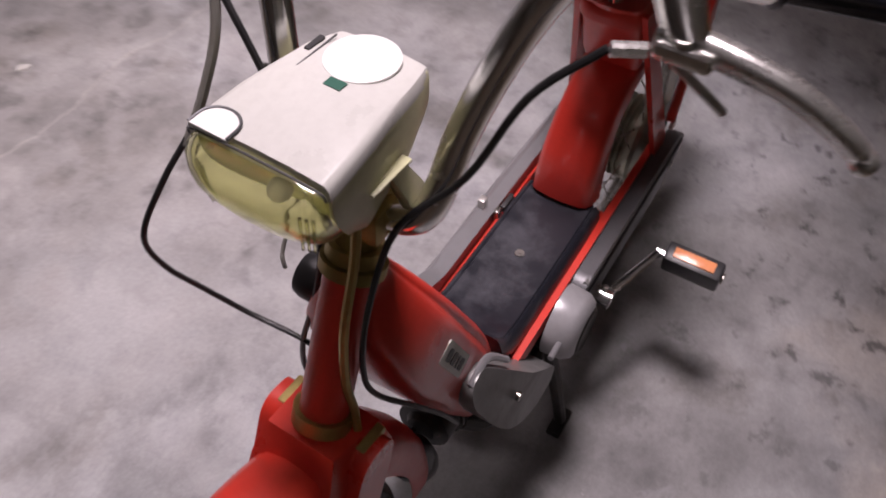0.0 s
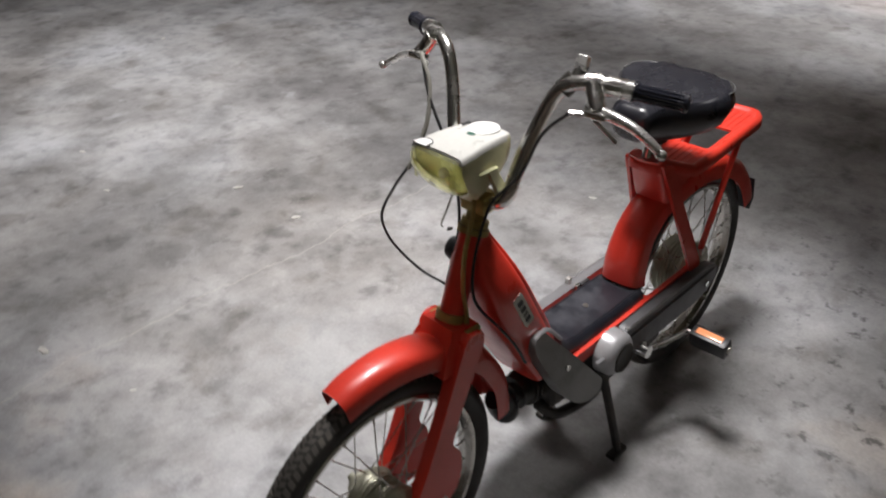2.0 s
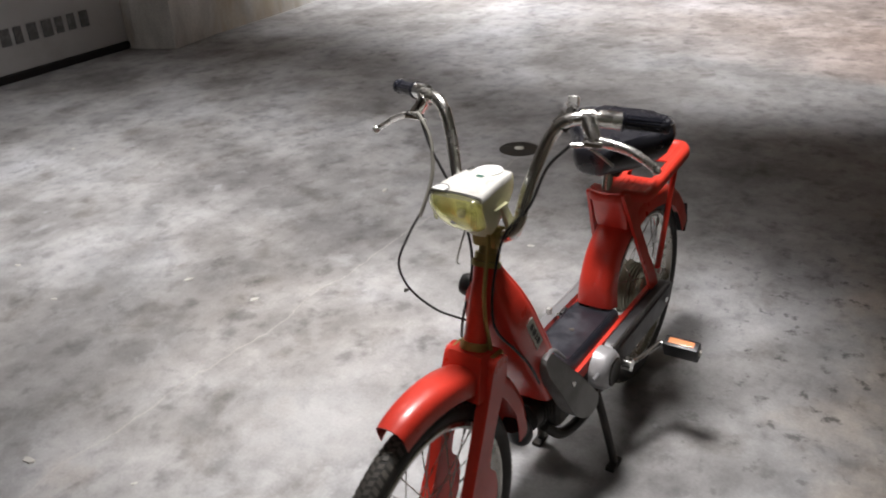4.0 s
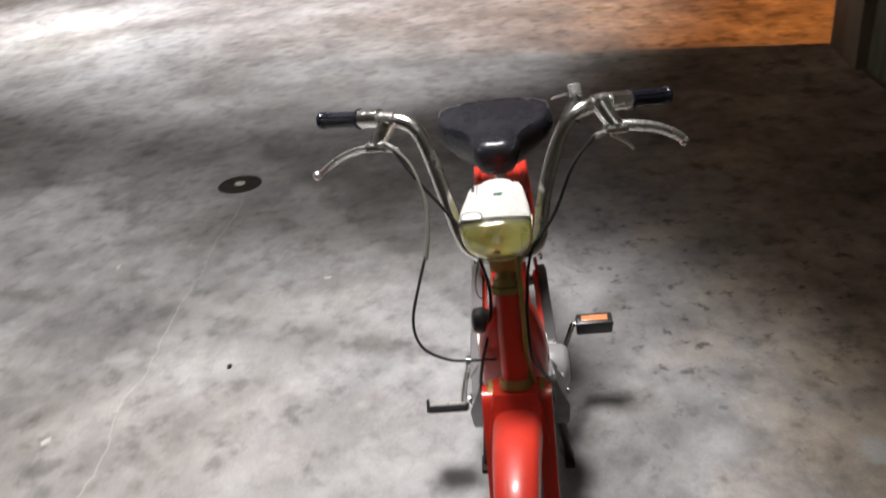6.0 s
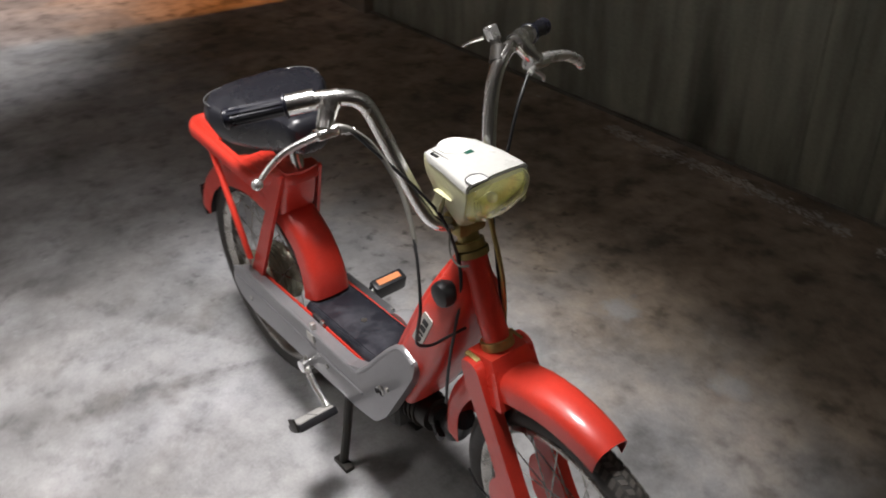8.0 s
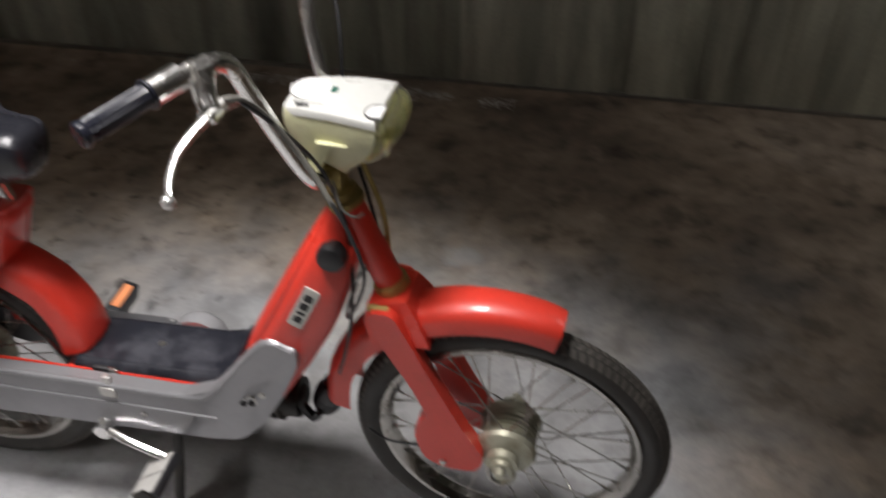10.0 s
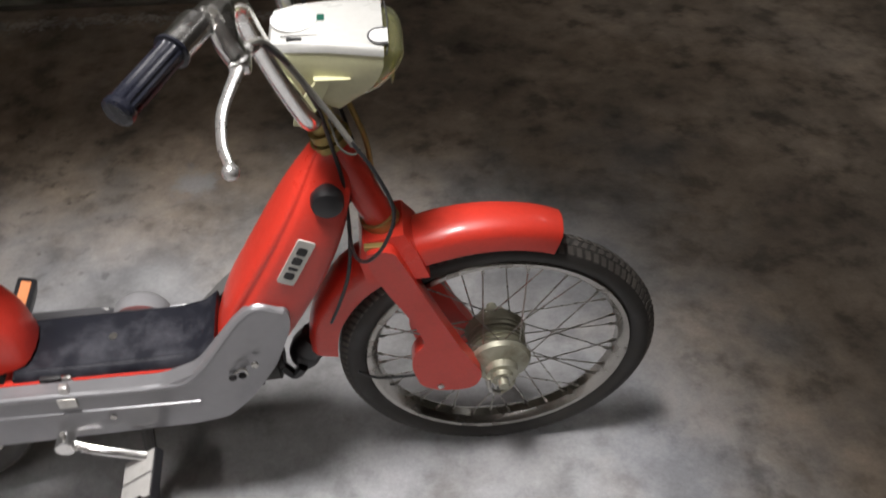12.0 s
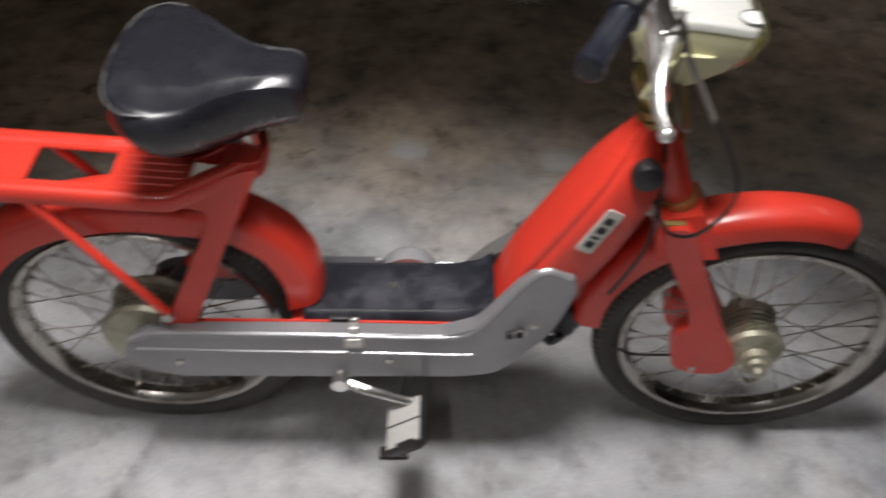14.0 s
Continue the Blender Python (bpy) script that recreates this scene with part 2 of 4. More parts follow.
    return finish(mat, col, rg, h, 0.2, 0.004)


def concrete_wall(name, tint, scale=1.0):
    mat = base_material(name, tint, 0.8)
    stain = noise_node(mat, 2.0 * scale, 8, 0.65, "Position", 0.4, (1, 1, 0.28))
    grain = noise_node(mat, 90, 4, 0.7)
    dk = tuple(c * 0.45 for c in tint)
    lt = tuple(min(1, c * 1.35) for c in tint)
    col = ramp(mat, stain.outputs[0], ((0.3, dk), (0.52, tint), (0.75, lt)))
    g = ramp(mat, grain.outputs[0], ((0.3, grey(0.75)), (0.65, grey(1.05))))
    col = mix(mat, 0.7, col, g, "MULTIPLY")
    return finish(mat, col, None, grain.outputs[0], 0.3, 0.003)


def streaked_panel(name, tint):
    """Grey-green painted sheet with damp streaks running down it."""
    mat = concrete_wall(name, tint, 1.5)
    n, l = nodes_of(mat)
    col = n["Principled BSDF"].inputs["Base Color"].links[0].from_socket
    runs = noise_node(mat, 5.0, 6, 0.6, "Position", 0.1, (1, 1, 0.12))
    fine = noise_node(mat, 22.0, 4, 0.6, "Position", 0.1, (1, 1, 0.06))
    a = ramp(mat, runs.outputs[0], ((0.36, grey(0.62)), (0.5, grey(0.95)), (0.64, grey(1.12))))
    b = ramp(mat, fine.outputs[0], ((0.35, grey(0.86)), (0.6, grey(1.04))))
    col = mix(mat, 1.0, mix(mat, 1.0, col, a, "MULTIPLY"), b, "MULTIPLY")
    n["Principled BSDF"].inputs["Roughness"].default_value = 0.6
    l.new(col, n["Principled BSDF"].inputs["Base Color"])
    return mat


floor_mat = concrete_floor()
grit_mat = concrete_wall("pale_grit", (0.55, 0.53, 0.49), 6)
panel_mat = streaked_panel("grey_green_panel", (0.4, 0.42, 0.34))
pale_panel = streaked_panel("pale_green_panel", (0.66, 0.68, 0.56))
plaster = concrete_wall("dirty_plaster", (0.6, 0.58, 0.55))
foot_strip = concrete_wall("shaded_gap", (0.2, 0.19, 0.165), 2)
brown_plaster = concrete_wall("brownish_plaster", (0.3, 0.26, 0.21), 1.5)


def yellowed():
    """White plaster with ochre in large soft blots."""
    mat = concrete_wall("blotted_plaster", (0.78, 0.765, 0.73))
    blot = noise_node(mat, 1.6, 5, 0.6, "Position", 0.2, (1, 1, 0.4))
    stain = ramp(mat, blot.outputs[0], ((0.55, grey(0)), (0.7, grey(0.7))))
    n, l = nodes_of(mat)
    col = n["Principled BSDF"].inputs["Base Color"].links[0].from_socket
    return finish(mat, mix(mat, stain, col, (0.5, 0.38, 0.2)))


blotted_plaster = yellowed()
door_paint = worn("grey_door_paint", (0.55, 0.55, 0.55), (0.36, 0.35, 0.34), 0.5, 0, 3, 0.5, 0.05)
letter_grey = worn("faded_lettering", (0.13, 0.13, 0.13), (0.4, 0.4, 0.4), 0.6, 0, 20, 0.6, 0.02)
seal_black = base_material("door_seal", (0.012, 0.011, 0.011), 0.8)


# ---- mesh tools ----
def part(name, bm, material, parent=None, label="", smooth=35):
    bmesh.ops.recalc_face_normals(bm, faces=bm.faces)
    me = bpy.data.meshes.new(name)
    bm.to_mesh(me)
    bm.free()
    me.materials.append(material)
    if smooth:
        me.polygons.foreach_set("use_smooth", [True] * len(me.polygons))
        me.set_sharp_from_angle(angle=radians(smooth))
    ob = new(name, me)
    if parent is not None:
        ob.parent = parent
    if label:
        tagged(ob, label)
    return ob


def merge(*bms):
    out = bms[0]
    for b in bms[1:]:
        me = bpy.data.meshes.new("tmp")
        b.to_mesh(me)
        b.free()
        out.from_mesh(me)
        bpy.data.meshes.remove(me)
    return out


def bevelled(bm, width, segments=2, angle=30):
    if width > 0:
        edges = [e for e in bm.edges if len(e.link_faces) == 2 and e.calc_face_angle(0) > radians(angle)]
        bmesh.ops.bevel(bm, geom=edges, offset=width, segments=segments, affect="EDGES", profile=0.6, clamp_overlap=True)
    return bm


def box(centre, size, bevel=0.0, m=None, segments=2):
    bm = bmesh.new()
    bmesh.ops.create_cube(bm, size=1)
    bmesh.ops.scale(bm, vec=size, verts=bm.verts)
    bevelled(bm, bevel, segments)
    bmesh.ops.translate(bm, vec=centre, verts=bm.verts)
    if m is not None:
        bm.transform(m)
    return bm


def loft(rings, caps=True, closed=True):
    """Skin over rings of points, all of the same count."""
    bm = bmesh.new()
    rows = [[bm.verts.new(p) for p in ring] for ring in rings]
    n = len(rows[0])
    for a, b in zip(rows, rows[1:]):
        for i in range(n if closed else n - 1):
            j = (i + 1) % n
            bm.faces.new((a[i], a[j], b[j], b[i]))
    if caps and closed:
        bm.faces.new(rows[0][::-1])
        bm.faces.new(rows[-1])
    return bm


def curve(points, steps=8):
    """Catmull-Rom through points."""
    p = [Vector(q) for q in points]
    p = [2 * p[0] - p[1], *p, 2 * p[-1] - p[-2]]
    out = []
    for i in range(1, len(p) - 2):
        a, b, c, d = p[i - 1 : i + 3]
        for k in range(steps):
            t = k / steps
            out.append(0.5 * (2 * b + (c - a) * t + (2 * a - 5 * b + 4 * c - d) * t * t + (3 * b - a - 3 * c + d) * t**3))
    return [*out, p[-2]]


def tube(points, radius, n=10, steps=6, smooth=True, flat=1.0):
    """A rod along points; radius is one number or one for each end."""
    path = curve(points, steps) if smooth and len(points) > 2 else [Vector(q) for q in points]
    r0, r1 = radius if isinstance(radius, tuple) else (radius, radius)
    rings, up = [], None
    for i, p in enumerate(path):
        d = (path[min(i + 1, len(path) - 1)] - path[max(i - 1, 0)]).normalized()
        if up is None:
            up = d.orthogonal().normalized()
        up = (up - d * up.dot(d)).normalized()
        side = d.cross(up)
        r = r0 + (r1 - r0) * i / (len(path) - 1)
        rings.append([p + r * (math.cos(a) * up + flat * math.sin(a) * side) for a in np.linspace(0, 2 * math.pi, n, endpoint=False)])
    return loft(rings)


def prism(outline, y0, y1, bevel=0.0, segments=2):
    """A plate from an outline in x and z, between two values of y."""
    bm = loft([[(x, y0, z) for x, z in outline], [(x, y1, z) for x, z in outline]])
    return bevelled(bm, bevel, segments)


def rounded(outline, r, n=4):
    """The outline with its corners rounded."""
    out, m = [], len(outline)
    for i in range(m):
        a, b, c = (Vector(outline[k % m]) for k in (i - 1, i, i + 1))
        u, v = (a - b), (c - b)
        q = min(r, u.length * 0.45, v.length * 0.45)
        s, e = b + u.normalized() * q, b + v.normalized() * q
        for k in range(n + 1):
            t = k / n
            out.append(tuple((1 - t) ** 2 * s + 2 * t * (1 - t) * b + t * t * e))
    return out


def lathe(profile, n=48, centre=(0, 0, 0), closed=False):
    """Turns (radius, y) points round the y axis through centre."""
    c = Vector(centre)
    rings = []
    for a in np.linspace(0, 2 * math.pi, n, endpoint=False):
        rings.append([c + Vector((r * math.cos(a), y, r * math.sin(a))) for r, y in profile])
    bm = loft([*rings], caps=False, closed=closed)
    bm.verts.ensure_lookup_table()
    k = len(profile)
    for i in range(k if closed else k - 1):
        j = (i + 1) % k
        bm.faces.new((bm.verts[(n - 1) * k + i], bm.verts[(n - 1) * k + j], bm.verts[j], bm.verts[i]))
    return bm


def disc(centre, normal, radius, depth, n=24, bevel=0.0):
    c, d = Vector(centre), Vector(normal).normalized()
    bm = tube([c, c + d * depth], radius, n, smooth=False)
    return bevelled(bm, bevel, 2, 60)


def ball(centre, r, n=16, squash=(1, 1, 1)):
    bm = bmesh.new()
    bmesh.ops.create_uvsphere(bm, u_segments=n, v_segments=n // 2 + 2, radius=r)
    bmesh.ops.scale(bm, vec=squash, verts=bm.verts)
    bmesh.ops.translate(bm, vec=centre, verts=bm.verts)
    return bm


def thing(name, label, category, at=(0, 0, 0), group="", kind=""):
    return tagged(new(name), label, category, group, kind)


# ---- the garage ----
def slab(name, outline, z0, z1, material, label, kind="structure"):
    bm = loft([[(x, y, z0) for x, y in outline], [(x, y, z1) for x, y in outline]])
    ob = part(name, bm, material, None, label, 0)
    return tagged(ob, kind=kind)


def wall(name, a, b, z0, z1, depth, material, label):
    """A wall whose face runs from a to b; the depth lies to the left of that way."""
    a, b = Vector(a), Vector(b)
    d = (b - a).normalized()
    n = Vector((-d.y, d.x)) * depth
    return slab(name, [tuple(a), tuple(b), tuple(b + n), tuple(a + n)], z0, z1, material, label)


def grid_floor():
    bm = bmesh.new()
    bmesh.ops.create_grid(bm, x_segments=60, y_segments=60, size=1)
    for v in bm.verts:
        v.co = (-1.5 + 7.6 * v.co.x, 1.45 + 6.25 * v.co.y, 0)
        v.co.z = 0.006 * (noise.noise(v.co * 0.6)) if (abs(v.co.x - 0.5) > 1.3 or abs(v.co.y) > 1.2) else 0
        v.co.z = min(v.co.z, 0)
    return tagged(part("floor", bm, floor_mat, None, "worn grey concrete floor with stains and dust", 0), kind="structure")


grid_floor()
NA, NB = Vector((2.6, 1.694)), Vector((-2.64, 1.795))
north = wall("wall_north", NB, NA, 0, 2.75, 0.16, panel_mat, "dark grey-green garage wall with upright metal panels")
wall("wall_far_north", (6.1, 7.6), (-9.1, 7.6), 0, 2.75, -0.16, plaster, "plain passage wall")
wall("wall_west", (-9.0, -4.7), (-9.0, 7.6), 0, 2.75, 0.16, plaster, "plain garage end wall")
wall("wall_east", (6.0, 7.6), (6.0, -4.7), 0, 2.75, 0.16, plaster, "plain garage end wall")
wall("wall_north_east", NA, (6.0, 1.62), 0, 2.75, 0.16, panel_mat, "dark grey-green garage wall")
slab("ceiling", [(-9.1, -4.9), (6.1, -4.9), (6.1, 7.7), (-9.1, 7.7)], 2.75, 2.9, plaster, "plain concrete ceiling")
slab("pillar_1", [(-2.645, 1.772), (-2.2, 1.728), (-2.2, 1.93), (-2.645, 1.96)], 0, 2.75, brown_plaster, "brownish plastered pillar at the wall end")


def wall_panels():
    """Upright metal sheets with folded joints and double ribs, as they stand behind the moped."""
    d = (NA - NB).normalized()
    out = Vector((d.y, -d.x))
    turn = math.atan2(d.y, d.x)
    rng = random.Random(4)
    seams = [0.1, 0.33, 0.43, 0.557, 0.607, 0.64, 0.912, 1.108, 1.158, 1.3, 1.385, 1.5, 1.62, 1.74, 1.86, 1.98, 2.1, 2.22, 2.34, 2.46, 2.58]
    for k, (a, b) in enumerate(zip(seams, seams[1:])):
        w = b - a
        deep = 0.012 if k == 7 else 0.0
        bm = box((w / 2, deep, 1.362), (w - 0.002, 0.022, 2.716), 0.002)
        if a > 1.1 and k != 7:
            for x in (0.012, 0.036):
                bm = merge(bm, tube([(x, -0.011, 0.012), (x, -0.011, 2.71)], 0.0045, 8, smooth=False))
        elif k in (3, 4):
            bm = merge(bm, tube([(w - 0.012, -0.011, 0.012), (w - 0.012, -0.011, 2.71)], 0.004, 8, smooth=False))
        p = part("panel", bm, pale_panel if a > 0.6 else panel_mat, north)
        q = NB + d * (a - NB.x) / d.x + out * (0.011 + 0.004 * rng.random())
        p.matrix_basis = pose(q.x, q.y, 0, 0, 0, math.degrees(turn))
    # dark strip stands in for the shadow gap under the panels
    foot = box(((2.55 + 2.2) / 2, 0, 0.005), (2.55 + 2.2, 0.02, 0.01), 0.002)
    p = tagged(part("foot_gap", foot, foot_strip, None, "thin dark strip for the shaded gap at the wall foot"), kind="structure")
    q = NB + d * (0.44 / d.x) + out * 0.02
    p.matrix_basis = pose(q.x, q.y, 0, 0, 0, math.degrees(turn))


wall_panels()


def lock_up_door(x0, x1, y, letters):
    length = x1 - x0
    door = thing("garage_door", "light grey steel garage door with dark lettering and black bottom seal" if letters else "light grey steel garage door with black bottom seal", "garage door", group="garage doors")
    door.matrix_basis = pose(x0, y, 0)
    part("door_leaf", box((length / 2, -0.03, 1.09), (length - 0.01, 0.05, 2.08), 0.006), door_paint, door)
    part("bottom_seal", box((length / 2, -0.02, 0.025), (length - 0.01, 0.07, 0.05), 0.01), seal_black, door, "black rubber bottom seal")
    rng = random.Random(9)
    x = 0.3
    for k in range(12 if letters else 0):
        w = rng.uniform(0.05, 0.07)
        part("letter_bar", box((x, -0.001, 0.262 + 0.004 * rng.random()), (w, 0.008, 0.1), 0.0), letter_grey, door, "dark printed letter", 0)
        x += w + 0.035


def far_side():
    """Lock-up doors and the pillar between them on the far side of the garage."""
    lock_up_door(-1.79, 2.4, -4.37, True)
    lock_up_door(-6.6, -3.64, -4.44, False)
    wall("wall_south", (-9.0, -4.6), (6.0, -4.6), 0, 2.75, -0.16, plaster, "plain plastered wall")
    slab("lintel_1", [(-1.79, -4.36), (6.0, -4.36), (6.0, -4.6), (-1.79, -4.6)], 2.15, 2.75, plaster, "plain wall over garage door")
    slab("lintel_2", [(-9.0, -4.43), (-3.64, -4.43), (-3.64, -4.6), (-9.0, -4.6)], 2.15, 2.75, plaster, "plain wall over garage door")
    slab("pillar_2", [(-1.79, -4.6), (-1.79, -4.29), (-1.9, -4.03), (-2.32, -4.09), (-3.12, -4.12), (-3.62, -4.17), (-3.62, -4.6)][::-1], 0, 2.75, blotted_plaster, "white plastered pillar with ochre blots and worn edges")


far_side()


# ---- the moped ----
moped = thing("moped", "red step-through moped with cream headlamp standing on its centre stand", "moped")
# it leans a little to its right on the uneven floor
moped.matrix_basis = pose(-0.009, 0.005, 0, 1.7, 0, 0)
FX, RX, HUB, HUB_REAR = 0.998, 0.038, 0.249, 0.259
R_TYRE, R_RIM = 0.248, 0.205


def mirrored(points, side):
    return [(x, y * side, z) for x, y, z in points]


def wheel(name, x, z, drum_r, drum_w):
    hub = part(name, lathe([(0.006, -0.062), (0.012, -0.062), (0.012, -0.05), (0.02, -0.048), (drum_r * 0.62, -drum_w * 0.7), (drum_r, -drum_w * 0.62), (drum_r + 0.004, -drum_w * 0.5),
               (drum_r, -drum_w * 0.4), (drum_r * 0.86, 0.0), (drum_r, drum_w * 0.4), (drum_r + 0.004, drum_w * 0.5), (drum_r, drum_w * 0.6), (0.02, 0.046), (0.012, 0.05), (0.012, 0.062), (0.006, 0.062)], 36),
               drum_metal, moped, "oxidised brake drum hub with wire spokes")
    hub.location = (x, 0, z)
    for k in range(5):
        y = drum_w * (-0.3 + 0.15 * k)
        part("cooling_fin", lathe([(drum_r * 0.85, y - 0.002), (drum_r * 1.0, y - 0.0015), (drum_r * 1.0, y + 0.0015), (drum_r * 0.85, y + 0.002)], 32, closed=True), drum_metal, hub)
    # rim: channel section
    rim = [(R_RIM + 0.004, -0.019), (R_RIM + 0.006, -0.017), (R_RIM - 0.002, -0.0165), (R_RIM - 0.005, -0.012), (R_RIM - 0.009, -0.007), (R_RIM - 0.0095, 0.007), (R_RIM - 0.005, 0.012), (R_RIM - 0.002, 0.0165),
           (R_RIM + 0.006, 0.017), (R_RIM + 0.004, 0.019), (R_RIM - 0.003, 0.0185), (R_RIM - 0.008, 0.014), (R_RIM - 0.0125, 0.008), (R_RIM - 0.0125, -0.008), (R_RIM - 0.008, -0.014), (R_RIM - 0.003, -0.0185)]
    part("rim", lathe(rim, 72, closed=True), rim_metal, hub, "dull chromed rim with rust")
    mid, half = (R_TYRE + R_RIM) / 2 + 0.001, (R_TYRE - R_RIM) / 2 + 0.002
    sec = [(mid + half * math.cos(a) * (1.0 if math.cos(a) > 0 else 1.1), 0.0245 * math.sin(a) * (1 - 0.25 * max(0, -math.cos(a)))) for a in np.linspace(-math.pi, math.pi, 22, endpoint=False)]
    part("tyre", lathe(sec, 84, closed=True), rubber, hub, "worn black tyre with block tread")
    # tread blocks
    bm = bmesh.new()
    for i in range(104):
        for j, (off, lean) in enumerate(((-0.0165, 0.62), (-0.0055, 0.12), (0.0055, -0.12), (0.0165, -0.62))):
            a = 2 * math.pi * (i + 0.5 * (j % 2)) / 104
            k2 = 1 if j in (0, 2) else -1
            blk = [(-0.0048 - 0.0022 * k2, -0.0043), (0.0038 - 0.0022 * k2, -0.0043), (0.0038 + 0.0022 * k2, 0.0043), (-0.0048 + 0.0022 * k2, 0.0043)]
            lo, hi = [], []
            for u, v in blk:
                crown = mid + half * math.sqrt(max(0, 1 - ((off + v) / 0.0245) ** 2))
                for rr, row in ((crown - 0.001, lo), (crown + 0.0013, hi)):
                    aa = a + u / crown
                    row.append(bm.verts.new((rr * math.cos(aa), off + v, rr * math.sin(aa))))
            bm.faces.new(hi)
            for q in range(4):
                bm.faces.new((lo[q], lo[(q + 1) % 4], hi[(q + 1) % 4], hi[q]))
    part("tread", bm, dusty_rubber, hub, "dusty zigzag tread blocks", 0)
    # spokes, crossed
    sp = None
    for i in range(36):
        side = 1 if i % 2 else -1
        a = 2 * math.pi * i / 36
        lean = 0.5 if (i // 2) % 2 else -0.5
        p = (drum_r * 0.97 * math.cos(a + lean), side * drum_w * 0.5, drum_r * 0.97 * math.sin(a + lean))
        q = ((R_RIM - 0.011) * math.cos(a), side * 0.003, (R_RIM - 0.011) * math.sin(a))
        s = part("spoke", merge(tube([p, q], 0.0012, 5, smooth=False), tube([Vector(q), Vector(q).lerp(Vector(p), 0.08)], 0.0024, 6, smooth=False)), dull_chrome, hub)
    for side in (1, -1):
        part("axle_nut", disc((0, side * 0.06, 0), (0, side, 0), 0.011, 0.012, 6, 0.0015), dull_chrome, hub)
    return hub


front = wheel("front_wheel", FX, HUB, 0.046, 0.06)
rear = wheel("rear_wheel", RX, HUB_REAR, 0.068, 0.06)


def arc_guard(cx, cz, stations, drop, n=44):
    """A mudguard: a folded sheet round the wheel; stations of angle, radius and half width."""
    angles, radii, halves = zip(*stations)
    rings = []
    for k in range(n + 1):
        deg = angles[0] + (angles[-1] - angles[0]) * k / n
        a, r, half = radians(deg), float(np.interp(deg, angles, radii)), float(np.interp(deg, angles, halves))
        sec = [(-drop, -half), (-drop * 0.4, -half), (-0.007, -half * 0.92), (0.0, -half * 0.7), (0.004, -half * 0.25), (0.004, half * 0.25), (0.0, half * 0.7), (-0.007, half * 0.92), (-drop * 0.4, half), (-drop, half)]
        inner = [(d - 0.0025 if abs(y) < half * 0.95 else d, y * 0.955) for d, y in sec[::-1]]
        rings.append([(cx + (r + d) * math.cos(a), y, cz + (r + d) * math.sin(a)) for d, y in sec + inner])
    return loft(rings)


fender_front = part("front_mudguard", arc_guard(FX - 0.002, HUB, [(75, 0.284, 0.029), (80, 0.288, 0.031), (95, 0.294, 0.034), (110, 0.299, 0.037), (125, 0.305, 0.038), (140, 0.308, 0.038), (155, 0.304, 0.038), (171, 0.292, 0.036)], 0.04), red, moped, "glossy red front mudguard", 40)
flap = merge(ball((0.694, 0, 0.262), 0.03, 18, (0.85, 1.0, 0.95)), tube([(0.7, 0, 0.275), (0.714, 0, 0.3)], (0.028, 0.024), 14, smooth=False))
part("mud_flap", flap, black_plastic, fender_front, "black rubber mud flap")
fender_rear = part("rear_mudguard", arc_guard(RX, HUB_REAR, [(19, 0.295, 0.043), (30, 0.314, 0.041), (42, 0.324, 0.038), (54, 0.317, 0.037), (70, 0.294, 0.038), (100, 0.28, 0.039), (160, 0.283, 0.04)], 0.05), red, moped, "red rear mudguard", 40)
part("rear_flap", loft([[(-0.224, s * 0.035, 0.4), (-0.238, s * 0.034, 0.34), (-0.234, s * 0.03, 0.31), (-0.224, s * 0.034, 0.35)] for s in (-1, -0.5, 0, 0.5, 1)]), black_plastic, fender_rear, "black rubber rear flap")

# front fork
leg = [(0.835, 0.535), (0.854, 0.492), (0.899, 0.388), (0.936, 0.307), (0.97, 0.248), (0.957, 0.212), (0.906, 0.209), (0.872, 0.224), (0.857, 0.278), (0.862, 0.311), (0.88, 0.33), (0.855, 0.394), (0.826, 0.448), (0.803, 0.5), (0.797, 0.53)]
fork = part("front_fork", bevelled(loft([[(0.795, -0.038, 0.534), (0.85, -0.034, 0.543), (0.85, 0.034, 0.543), (0.795, 0.038, 0.534)],
            [(0.79, -0.046, 0.505), (0.868, -0.041, 0.515), (0.868, 0.041, 0.515), (0.79, 0.046, 0.505)],
            [(0.8, -0.05, 0.465), (0.885, -0.046, 0.47), (0.885, 0.046, 0.47), (0.8, 0.05, 0.465)]]), 0.007, 2), red, moped, "red pressed-steel front fork")
for s in (-1, 1):
    part("fork_leg", prism(rounded(leg, 0.02, 4), s * 0.03, s * 0.055, 0.009, 4), red, fork, "", 50)
    part("axle_sleeve", lathe([(0.0, s * 0.082), (0.008, s * 0.082), (0.009, s * 0.07), (0.016, s * 0.069), (0.017, s * 0.061), (0.025, s * 0.06), (0.026, s * 0.048), (0.0, s * 0.048)], 20, (FX, 0, HUB)), drum_metal, fork)
    part("link_bolt", disc((0.903, s * 0.053, 0.224), (0, s, 0), 0.006, 0.005, 6), dull_chrome, fork)
    part("crown_clip", box((0.812, s * 0.036, 0.53), (0.03, 0.02, 0.008), 0.002), brass, fork)
part("brake_arm", tube([(1.01, -0.05, 0.251), (1.016, -0.06, 0.226), (1.0, -0.062, 0.206)], 0.006, 8, flat=0.6), drum_metal, fork)
part("cable_yoke", tube([(0.976, -0.06, 0.24), (0.982, -0.064, 0.216), (1.0, -0.063, 0.205)], 0.004, 8), dull_chrome, fork)
part("brake_rod", tube([(0.876, -0.04, 0.236), (0.81, -0.04, 0.233), (0.775, -0.035, 0.246)], 0.0022, 6), cable_black, fork)

